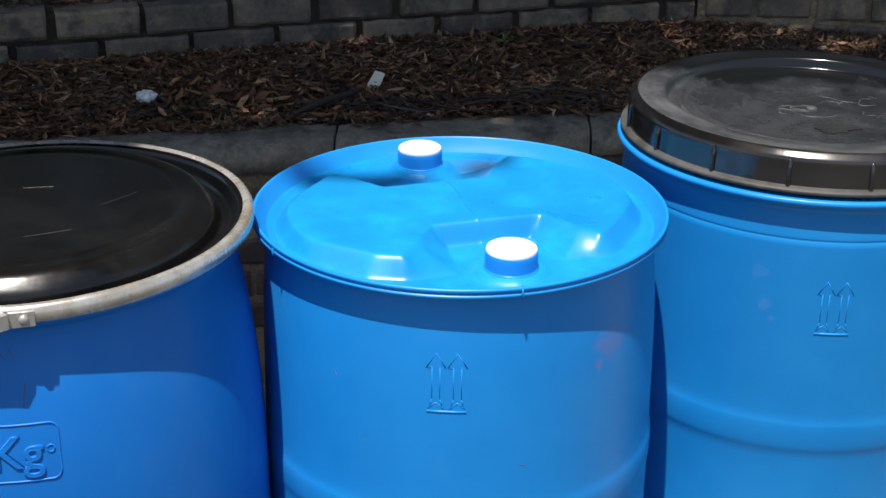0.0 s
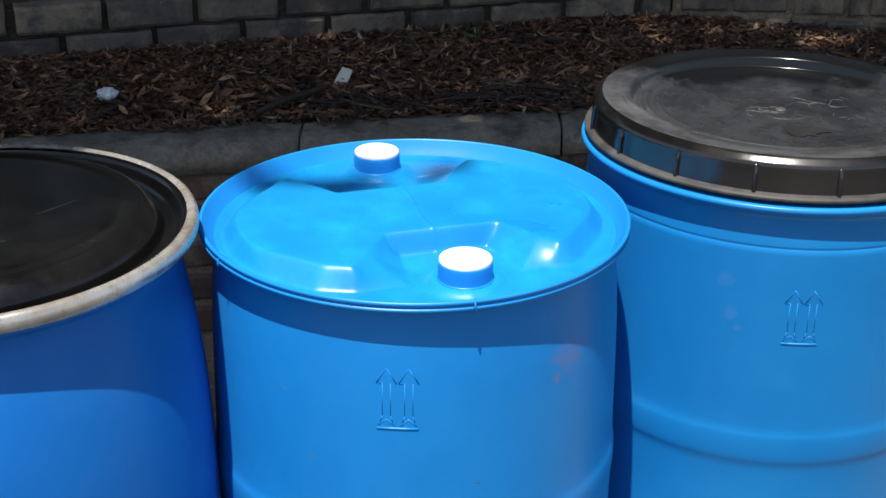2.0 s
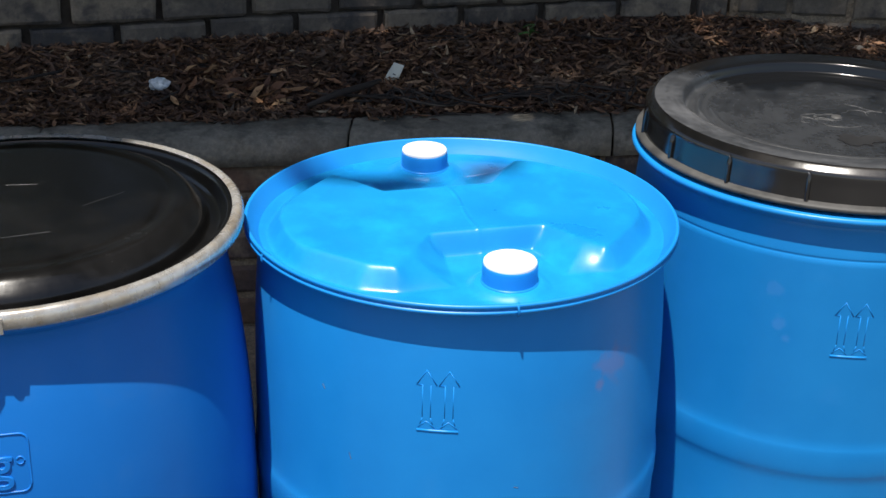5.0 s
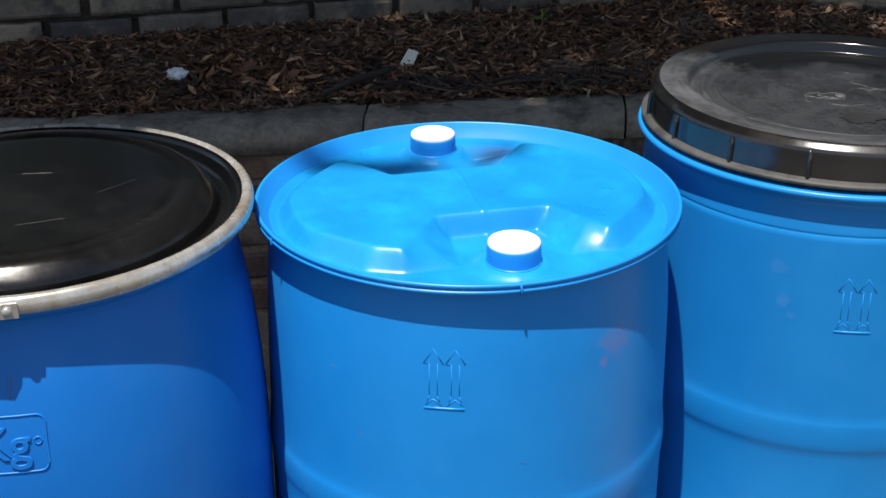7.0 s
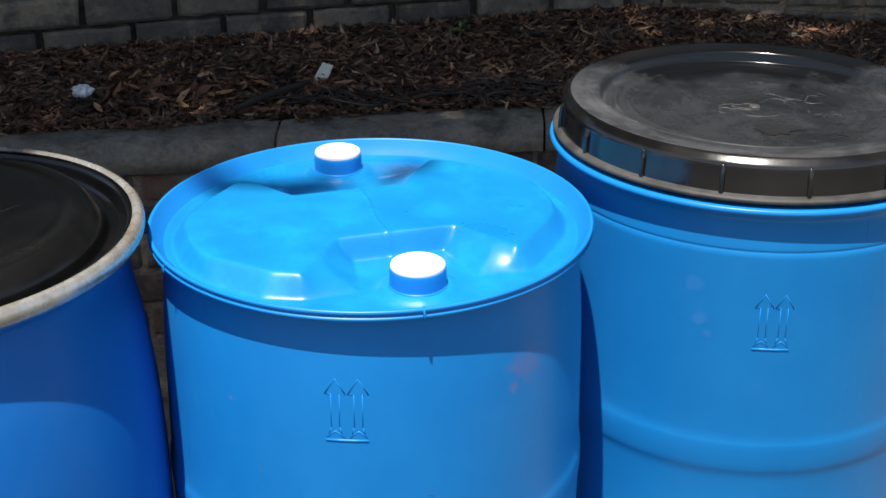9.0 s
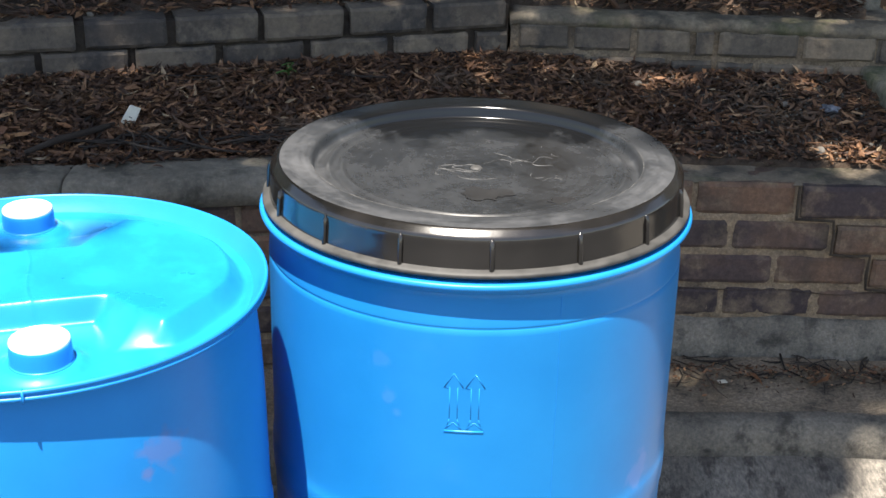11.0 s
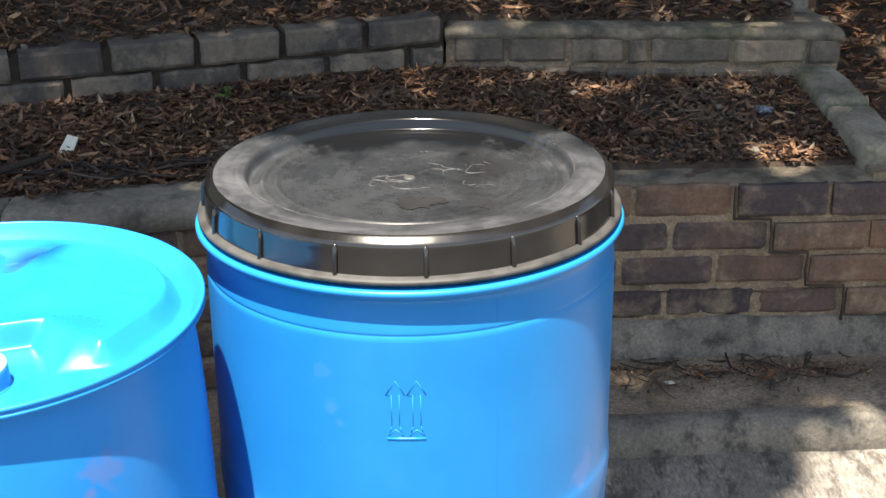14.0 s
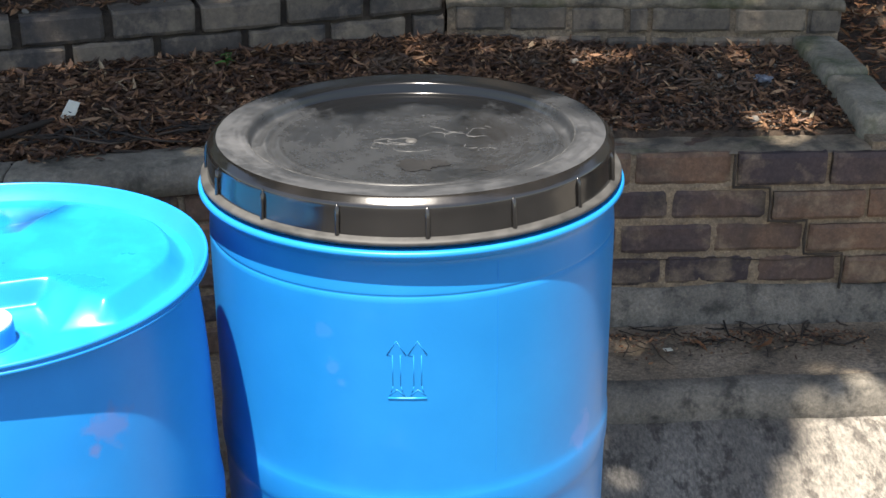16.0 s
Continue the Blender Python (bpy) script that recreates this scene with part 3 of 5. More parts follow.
for z, joints in courses.items():
    for a, b in zip(joints, joints[1:]):
        past = a >= crack[z] - 0.01
        lay(wall_lower, (a + (0.004 if abs(a - crack[z]) < 0.01 else 0), 1.0), (b, 1.0), z, BRICK, rng, proud=0.009 if past else 0.0, drop=-0.004 if past else 0.0,
            depth=0.15 if z > 0.45 else 0.098, height=0.078 if z > 0.45 else 0.069)
# thin mortar wash over the top course
nx, ny = 150, 8
verts, faces = [], []
for k in range(ny + 1):
    for i in range(nx + 1):
        x, y = 0.312 + 1.9 * i / nx, 1.008 + 0.10 * k / ny
        p = Vector((x * 14, y * 22, 6))
        verts.append((x, y, 0.5600 + 0.0045 * noise.noise(p) + 0.0025 * noise.noise(p * 2.6) - (0.006 if k == 0 else 0)))
for k in range(ny):
    for i in range(nx):
        a = k * (nx + 1) + i
        faces.append((a, a + 1, a + nx + 2, a + nx + 1))
wash = mesh_object("mortar_wash", verts, faces, CAP, smooth=True)
wash.parent = wall_lower
wash["label"] = "pale mortar washed over the top bricks"
# rough concrete foot of the wall
bm = bmesh.new()
rows = []
for i in range(91):
    x = 0.2 + 2.4 * i / 90
    r = lambda k, s: s * noise.noise(Vector((x * 6, k, 2)))
    rows.append([bm.verts.new((x, 0.972 + r(0, 0.012), 0.10)), bm.verts.new((x, 0.980 + r(1, 0.010), 0.165 + r(2, 0.01))), bm.verts.new((x, 0.988 + r(3, 0.008), 0.222 + r(4, 0.012))),
                 bm.verts.new((x, 1.000, 0.232 + r(4, 0.012))), bm.verts.new((x, 1.05, 0.232))])
for a, b in zip(rows, rows[1:]):
    for k in range(4):
        bm.faces.new((a[k], a[k + 1], b[k + 1], b[k]))
part("footing", bm, EDGING, wall_lower, "rough grey concrete footing", smooth=True)
bm = bmesh.new()
path = [(0.738, 0.556), (0.739, 0.52), (0.738, 0.480), (0.78, 0.479), (0.823, 0.477), (0.826, 0.44), (0.823, 0.397), (0.87, 0.394), (0.913, 0.396), (0.910, 0.35), (0.914, 0.314), (0.96, 0.311), (1.003, 0.313), (1.005, 0.27), (1.003, 0.225)]
tube(bm, [(x + 0.004 * noise.noise(Vector((x * 60, z * 60, 0))), 0.9895, z) for x, z in path], 0.0052, seg=6, taper=[0.6 + 0.6 * abs(noise.noise(Vector((k * 1.7, 0, 0)))) for k in range(len(path))])
part("crack", bm, OPEN_JOINT, wall_lower, "dark stepped crack")

wall_kerb = wall_core("wall_kerb", [(-3.0, lower_front(-3.0)), (0.31, 1.0)], 0.05, 0.53, 0.16, MORTAR)
tagged(wall_kerb, "shaded dark brick retaining wall below a concrete coping", "retaining wall", kind="structure")
for k, z in enumerate((0.15, 0.232, 0.314, 0.396, 0.470)):
    x = -2.6 + (0.1 if k % 2 else 0)
    while x + 0.213 < 0.3:
        lay(wall_kerb, (x, lower_front(x)), (x + 0.213, lower_front(x + 0.213)), z, BRICK, rng, height=0.066)
        x += 0.213
# concrete coping in cast lengths
x = -2.7
for length in (0.62, 0.60, 0.66, 0.58, 0.545):
    bm = bmesh.new()
    sec = [(0.012, 0.535), (-0.014, 0.540), (-0.018, 0.575), (-0.006, 0.597), (0.020, 0.606), (0.09, 0.607), (0.145, 0.600), (0.150, 0.54)]
    n = 18
    rows = []
    for i in range(n + 1):
        px = x + 0.003 + (length - 0.006) * i / n
        end = 0.004 if i in (0, n) else 0.0
        rows.append([bm.verts.new((px, lower_front(px) + y + end * (1 if y < 0 else 0) + 0.005 * noise.noise(Vector((px * 9, y * 20, 7))), z - end + 0.005 * noise.noise(Vector((px * 7, y * 20, 3)))))
                     for y, z in sec])
    for a, b in zip(rows, rows[1:]):
        for k in range(len(sec) - 1):
            bm.faces.new((a[k], a[k + 1], b[k + 1], b[k]))
    bm.faces.new(rows[0][::-1])
    bm.faces.new(rows[-1])
    part("coping", bm, COPING, wall_kerb, "grey rounded concrete coping", smooth=True)
    x += length

# upper wall
wall_upper = wall_core("wall_upper", [(-3.6, upper_front(-3.6)), (0.125, 1.675)], 0.4, 0.785, 0.12, OPEN_JOINT, 0.022)
tagged(wall_upper, "low weathered grey brick retaining wall with open joints", "retaining wall", kind="structure")
step = 0.2165 / math.hypot(1, 0.315)
for z, start in ((0.728, 0.122), (0.648, 0.025), (0.567, 0.10)):
    x = start
    while x > -3.4:
        lay(wall_upper, (x - step, upper_front(x - step)), (x, upper_front(x)), z, BRICK_GREY, rng, joint=0.012 + 0.012 * rng.random(), height=0.071,
            proud=rng.uniform(-0.006, 0.008), drop=rng.uniform(-0.004, 0.004))
        x -= step
lay(wall_upper, (0.03, upper_front(0.03)), (0.125, 1.675), 0.648, BRICK_GREY, rng, height=0.072)


def end_top(x):
    return 0.766 - 0.020 * (x - 0.125)


wall_end = wall_core("wall_upper_end", [(0.125, 1.675), (0.6, upper_front(0.6)), (1.165, upper_front(1.165))], 0.35, lambda x: end_top(x) - 0.012, 0.20, MORTAR, 0.010)
tagged(wall_end, "mossy grey brick retaining wall ending in a corner", "retaining wall", kind="structure")
for z, joints in {-0.092: [0.14, 0.285, 0.446, 0.60, 0.66, 0.88, 1.08, 1.165], -0.174: [0.14, 0.33, 0.54, 0.66, 0.77, 0.98, 1.165], -0.256: [0.14, 0.35, 0.56, 0.77, 0.98, 1.165]}.items():
    for a, b in zip(joints, joints[1:]):
        lay(wall_end, (a, upper_front(a)), (b, upper_front(b)), end_top(a) + z, BRICK_GREY, rng, height=0.070, joint=0.011)
# rough mortar bed that caps the wall's end
bm = bmesh.new()
sec = [(0.002, -0.026), (-0.005, -0.016), (-0.003, -0.003), (0.010, 0.004), (0.06, 0.007), (0.10, 0.003), (0.105, 0.0), (0.11, 0.003), (0.16, 0.007), (0.205, 0.004), (0.212, -0.02)]
rows = []
for i in range(61):
    x = 0.122 + 1.052 * i / 60
    rows.append([bm.verts.new((x, upper_front(x) + y + 0.006 * noise.noise(Vector((x * 13, y * 30, 2))), end_top(x) + z + 0.006 * noise.noise(Vector((x * 9, y * 25, 5))) - (0.006 if i in (0, 60) else 0)))
                 for y, z in sec])
for a, b in zip(rows, rows[1:]):
    for k in range(len(sec) - 1):
        bm.faces.new((a[k], b[k], b[k + 1], a[k + 1]))
bm.faces.new(rows[0])
bm.faces.new(rows[-1][::-1])
part("capping", bm, CAP, wall_end, "pale weathered mortar capping", smooth=True)
for z in (-0.092, -0.174, -0.256):
    for y0, y1 in ((1.656, 1.756), (1.756, 1.862)):
        lay(wall_end, (1.168, y0), (1.168, y1), end_top(1.168) + z, BRICK_GREY, rng, height=0.070, joint=0.009, depth=0.09)

bm = bmesh.new()
box(bm, (0.105, 0.36, 0.40), pose(1.117, 2.03, 0.545), bevel=0.010, seg=2)
bmesh.ops.subdivide_edges(bm, edges=[e for e in bm.edges if e.calc_length() > 0.09], cuts=6, use_grid_fill=True)
for v in bm.verts:
    v.co += Vector((0.005 * noise.noise(v.co * 11), 0.004 * noise.noise(v.co * 9 + Vector((5, 0, 0))), 0.006 * noise.noise(v.co * 10 + Vector((0, 7, 0)))))
part("return_wall", bm, CAP, wall_end, "rough mortared return wall", smooth=True)

# side return wall with rounded concrete blocks on top
wall_side = wall_core("wall_side", [(1.05, 1.64), (1.05, 1.01)], 0.2, 0.575, 0.095, MORTAR, 0.0)
tagged(wall_side, "low side wall topped with mossy rounded concrete blocks", "retaining wall", kind="structure")
for y0, y1, top in ((1.065, 1.355, 0.630), (1.360, 1.660, 0.652)):
    bm = bmesh.new()
    box(bm, (0.112, y1 - y0, 0.085), pose(1.096, (y0 + y1) / 2, top - 0.0425, 2.0), bevel=0.015, seg=2)
    bmesh.ops.subdivide_edges(bm, edges=[e for e in bm.edges if e.calc_length() > 0.1], cuts=8, use_grid_fill=True)
    for v in bm.verts:
        v.co += Vector((0.004 * noise.noise(v.co * 9), 0.004 * noise.noise(v.co * 9 + Vector((5, 0, 0))), 0.005 * noise.noise(v.co * 8 + Vector((0, 7, 0)))))
    part("coping", bm, MOSSY, wall_side, "mossy rounded concrete block", smooth=True)

# ---- drums ----
DRUM2 = rounded([(0.0, 0.015), (0.235, 0.015), (0.25, 0.0), (0.268, 0.006), (0.274, 0.04), (0.282, 0.10), (0.284, 0.27), (0.288, 0.285), (0.288, 0.315), (0.284, 0.33), (0.283, 0.50),
                 (0.2855, 0.513), (0.2855, 0.545), (0.282, 0.56), (0.280, 0.68), (0.2775, 0.76), (0.2730, 0.82), (0.2695, 0.860), (0.2700, 0.8690), (0.2830, 0.8732), (0.2875, 0.8750),
                 (0.2880, 0.8785), (0.2860, 0.8800), (0.2857, 0.8812), (0.2872, 0.8826), (0.2882, 0.8860), (0.2866, 0.8884), (0.2836, 0.8886), (0.2815, 0.8850), (0.2760, 0.8760), (0.2690, 0.8665)])


def plateau_distance(p, poly):
    """Signed distance to a closed outline, positive inside."""
    inside, best = False, 9.0
    for i in range(len(poly)):
        a, b = poly[i - 1], poly[i]
        ab, ap = b - a, p - a
        t = min(1.0, max(0.0, ap.dot(ab) / ab.length_squared))
        best = min(best, (ap - ab * t).length)
        if (a.y > p.y) != (b.y > p.y) and p.x < (b.x - a.x) * (p.y - a.y) / (b.y - a.y) + a.x:
            inside = not inside
    return best if inside else -best


AX = Vector((0.062, -0.189)).normalized()
PX = Vector((-AX.y, AX.x))


def deck_outlines():
    """Top and foot outlines of the raised deck: a bung well opens towards the rim at both ends, its sides widening upwards to a sharp shoulder."""
    top, foot = [], []
    for s in (1, -1):
        top += [AX * (u * s) + PX * (v * s) for u, v in [(0.162, 0.141), (0.080, 0.088), (0.077, -0.066), (0.160, -0.128)]]
        foot += [AX * (u * s) + PX * (v * s) for u, v in [(0.179, 0.154), (0.178, 0.084), (0.092, 0.070), (0.090, -0.050), (0.178, -0.058), (0.178, -0.132)]]
        for d in range(48, 133, 4):
            c, q = math.cos(radians(d)), math.sin(radians(d))
            side = smooth01((abs(d - 90) - 10) / 30)
            rt, rf = 0.240 - 0.024 * side, 0.258 - 0.020 * side
            top.append(AX * (rt * c * s) - PX * (rt * q * s))
            foot.append(AX * (rf * c * s) - PX * (rf * q * s))
    return top, foot


BUNGS = (0.189, -0.214)


def closed_head_drum():
    d = empty("plastic_drum", -0.548, -0.262, 0.0)
    d.scale = (1.018, 1.018, 0.983)
    profile_mat[d.name] = BLUE
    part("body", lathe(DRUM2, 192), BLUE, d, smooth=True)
    top, foot = deck_outlines()
    bm = bmesh.new()
    seg, ringn = 400, 130
    rings = [[bm.verts.new((0, 0, 0.892))]]
    for j in range(1, ringn + 1):
        r = 0.269 * j / ringn
        ring = []
        for i in range(seg):
            a = 2 * math.pi * i / seg
            p = Vector((r * math.cos(a), r * math.sin(a)))
            u, v = p.dot(AX), p.dot(PX)
            inner, outer = max(0.0, -plateau_distance(p, top)), max(0.0, plateau_distance(p, foot))
            s = outer / (outer + inner) if outer > 0 else 0.0
            z = 0.8620 + 0.0270 * s + 0.004 * s * (1 - (r / 0.25) ** 2) + 0.0045 * smooth01((r - 0.252) / 0.017)
            for bu in BUNGS:
                z += 0.0075 * (1 - smooth01(((p - AX * bu - PX * 0.006).length - 0.040) / 0.014)) * (1 - s)
            seam = abs(v + 0.003 * math.sin(u * 40))
            z += 0.0012 * math.exp(-(seam / 0.0022) ** 2)
            ring.append(bm.verts.new((p.x, p.y, z)))
        rings.append(ring)
    for i in range(seg):
        bm.faces.new((rings[0][0], rings[1][i], rings[1][(i + 1) % seg]))
    for a, b in zip(rings[1:], rings[2:]):
        for i in range(seg):
            bm.faces.new((a[i], b[i], b[(i + 1) % seg], a[(i + 1) % seg]))
    fixed = set(rings[-1])
    for _ in range(4):
        bmesh.ops.smooth_vert(bm, verts=[q for q in bm.verts if q not in fixed], factor=0.5, use_axis_x=False, use_axis_y=False, use_axis_z=True)
    part("deck", bm, BLUE_DECK, d, "glossy moulded deck with two bung wells", smooth=True)
    for u in BUNGS:
        c = AX * u + PX * 0.006
        bung = part("bung", lathe(rounded([(0.0, 0.8610), (0.0340, 0.8615), (0.0358, 0.8640), (0.0358, 0.8708), (0.0342, 0.8715), (0.0340, 0.8730), (0.0340, 0.8925), (0.0320, 0.8955), (0.0, 0.8955)]), 64), BLUE, d, "blue threaded bung collar", smooth=True)
        bung.location = (c.x, c.y, 0)
        disc = part("cap_disc", lathe(rounded([(0.0320, 0.890), (0.0330, 0.892), (0.0330, 0.8975), (0.0305, 0.8995), (0.020, 0.8992), (0.0, 0.8992)]), 64), WHITE, bung, "white plastic capseal disc", smooth=True)
    arrows_up(DRUM2, 0.709, -3.3, d)
    for ang in (-57, 15):
        bm = bmesh.new()
        a = radians(ang)
        tube(bm, [(r * math.sin(a), -r * math.cos(a), z) for r, z in ((0.2870, 0.8730), (0.2893, 0.8755), (0.2884, 0.8835), (0.2850, 0.8888), (0.2800, 0.8835), (0.2700, 0.8685))], 0.0016, seg=6)
        part("rim_seam", bm, BLUE, d, smooth=True)
    for u, z, dx, dz in ((-0.13, 0.655, 0.003, 0.010), (0.08, 0.625, 0.006, 0.002), (-0.17, 0.74, 0.004, 0.006)):
        bm = bmesh.new()
        tube(bm, [on_drum(DRUM2, u + dx * k / 3, z - dz * k / 3, 0) for k in range(4)], 0.0004, seg=5)
        part("scratch", bm, SMEAR, d)
    tagged(d, "blue plastic closed-head drum with two white bung caps", "drum")
    return d


DRUM3 = rounded([(0.0, 0.015), (0.245, 0.015), (0.258, 0.0), (0.274, 0.006), (0.279, 0.04), (0.288, 0.10), (0.290, 0.26), (0.295, 0.275), (0.295, 0.315), (0.290, 0.33), (0.290, 0.478),
                 (0.2935, 0.490), (0.2935, 0.528), (0.2905, 0.540), (0.2905, 0.70), (0.2905, 0.826), (0.2895, 0.8275), (0.2895, 0.8295), (0.2900, 0.831), (0.288, 0.85), (0.2875, 0.873),
                 (0.2985, 0.8825), (0.3015, 0.8860), (0.3015, 0.8895), (0.299, 0.893), (0.285, 0.894), (0.270, 0.894), (0.270, 0.86), (0.0, 0.86)])


def open_head_drum():
    d = empty("plastic_drum", 0.006, 0.0, 0.0)
    profile_mat[d.name] = BLUE
    part("body", lathe(DRUM3, 192), BLUE_OPEN, d, smooth=True)
    arrows_up(DRUM3, 0.684, -2.6, d)
    lid = part("lid", lathe(rounded([(0.278, 0.9520), (0.2745, 0.9560), (0.270, 0.9563), (0.235, 0.9560), (0.2285, 0.9535), (0.2255, 0.9400), (0.222, 0.9375), (0.212, 0.9375),
                                     (0.206, 0.9430), (0.200, 0.9375), (0.193, 0.9370), (0.187, 0.9425), (0.181, 0.9375), (0.120, 0.9365), (0.0, 0.9360)]), 192), BLACK_DUSTY, d,
               "black plastic screw lid covered in pale dust", smooth=True)
    part("skirt", lathe(rounded([(0.2725, 0.9566), (0.2745, 0.9562), (0.2762, 0.9552), (0.2805, 0.9513), (0.2845, 0.9474), (0.2856, 0.9430), (0.2856, 0.932), (0.2875, 0.908), (0.2875, 0.902)]), 192), BLACK_SKIRT, lid, "shiny scuffed black skirt", smooth=True)
    part("lip", lathe(rounded([(0.2865, 0.9085), (0.2930, 0.9065), (0.2968, 0.9045), (0.2975, 0.9015), (0.2965, 0.8990), (0.292, 0.8980), (0.286, 0.898)]), 192), BLACK_LIP, lid, "dusty flared lip", smooth=True)
    for k in range(16):
        a = radians(3 + 22.5 * k)
        bm = bmesh.new()
        pts = [(0.2885, 0.9055), (0.2890, 0.908), (0.2876, 0.93), (0.2862, 0.940), (0.2845, 0.9440), (0.281, 0.9470)]
        tube(bm, [(r * math.sin(a), -r * math.cos(a), z) for r, z in pts], 0.0032, seg=8, taper=[1, 1, 1, 1, 0.9, 0.5])
        part("rib", bm, BLACK_SKIRT, lid, smooth=True)
    part("centre_boss", lathe(rounded([(0.0, 0.9385), (0.006, 0.9385), (0.0085, 0.9360)]), 32), BLACK_LIP, lid, "pale moulded centre dot", smooth=True)
    bm = bmesh.new()
    tube(bm, [on_drum(DRUM3, 0.106, z, 0) for z in np.linspace(0.56, 0.868, 24)], 0.0005, seg=5)
    part("mould_seam", bm, BLUE, d)
    marks = random.Random(11)
    for cx, cy, rr, a0, a1, sy in ((-0.02, 0.0, 0.028, 2.0, 6.4, 0.6), (0.035, 0.02, 0.022, 0.2, 3.4, 0.6), (0.10, 0.03, 0.020, 1.0, 5.6, 0.9), (0.135, 0.06, 0.024, 0.4, 6.3, 0.8),
                                   (0.09, -0.02, 0.018, 3.0, 6.2, 0.9), (0.15, -0.01, 0.015, 0.0, 5.5, 0.8), (0.06, 0.07, 0.03, 3.3, 5.6, 1.0), (-0.045, -0.02, 0.012, 0, 4.6, 1.0), (0.12, 0.095, 0.02, 2.6, 4.6, 1.0),
                                   (0.155, 0.045, 0.034, 3.6, 5.9, 1.2), (0.075, 0.005, 0.026, 1.2, 3.0, 1.1), (0.17, 0.02, 0.012, 0.5, 4.0, 1.4), (-0.015, 0.0, 0.016, 0.0, 6.0, 0.7), (0.105, -0.055, 0.022, 0.3, 2.7, 0.7), (0.02, -0.02, 0.05, 3.6, 4.9, 0.5)):
        bm = bmesh.new()
        pts = []
        for a in np.linspace(a0, a1, 14):
            r = rr * (1 + 0.22 * math.sin(3 * a + cx * 90))
            pts.append((cx + r * math.cos(a), cy + r * sy * math.sin(a), 0.9362))
        tube(bm, pts, 0.0008, seg=6, taper=[0.15 + 0.85 * marks.random() for _ in pts])
        part("scuff", bm, LID_SCUFF, lid)
    for ring, a0, a1 in ((0.2300, -2.9, -1.9), (0.2300, -0.9, 0.5), (0.1870, -3.3, -1.2), (0.2060, -1.3, 0.6), (0.1870, -0.6, 0.7), (0.2060, 2.6, 3.7)):
        bm = bmesh.new()
        pts = [(ring * math.cos(a), ring * math.sin(a), 0.9540 if ring > 0.22 else 0.9402) for a in np.linspace(a0, a1, 40)]
        tube(bm, pts, 0.0011, seg=6, taper=[0.1 + 0.9 * abs(noise.noise(Vector((k * 0.31, ring * 50, a0)))) ** 0.7 for k in range(40)])
        part("scuff", bm, LID_SCUFF, lid)
    for cx, cy, s in ((0.008, -0.108, 0.026), (0.030, -0.100, 0.018), (-0.004, -0.090, 0.012), (0.112, -0.125, 0.018)):
        bm = bmesh.new()
        n = 64
        vs = [bm.verts.new((cx + s * (1 + 0.6 * noise.noise(Vector((math.cos(k / n * 6.283) * 1.6 + cx * 40, math.sin(k / n * 6.283) * 1.6, 0))) + 0.3 * noise.noise(Vector((math.cos(k / n * 6.283) * 5 + cx * 40, math.sin(k / n * 6.283) * 5, 0)))) * math.cos(k / n * 6.283),
                            cy + s * 0.8 * (1 + 0.35 * noise.noise(Vector((math.cos(k / n * 6.283) * 2, math.sin(k / n * 6.283) * 2, cx * 50)))) * math.sin(k / n * 6.283), 0.9376 + cx * 0.004)) for k in range(n)]
        bm.faces.new(vs)
        part("stain", bm, STAIN, lid, "dark irregular stain")
    tagged(d, "blue plastic open-top drum with a dusty black screw lid", "drum")
    return d


DRUM1 = rounded([(0.0, 0.015), (0.245, 0.015), (0.258, 0.0), (0.272, 0.006), (0.279, 0.04), (0.294, 0.14), (0.300, 0.30), (0.304, 0.45), (0.303, 0.58), (0.298, 0.68), (0.287, 0.77), (0.276, 0.83), (0.271, 0.860),
                 (0.286, 0.870), (0.289, 0.875), (0.288, 0.879), (0.27, 0.874), (0.26, 0.86), (0.0, 0.85)])


LEVER_END = -0.012


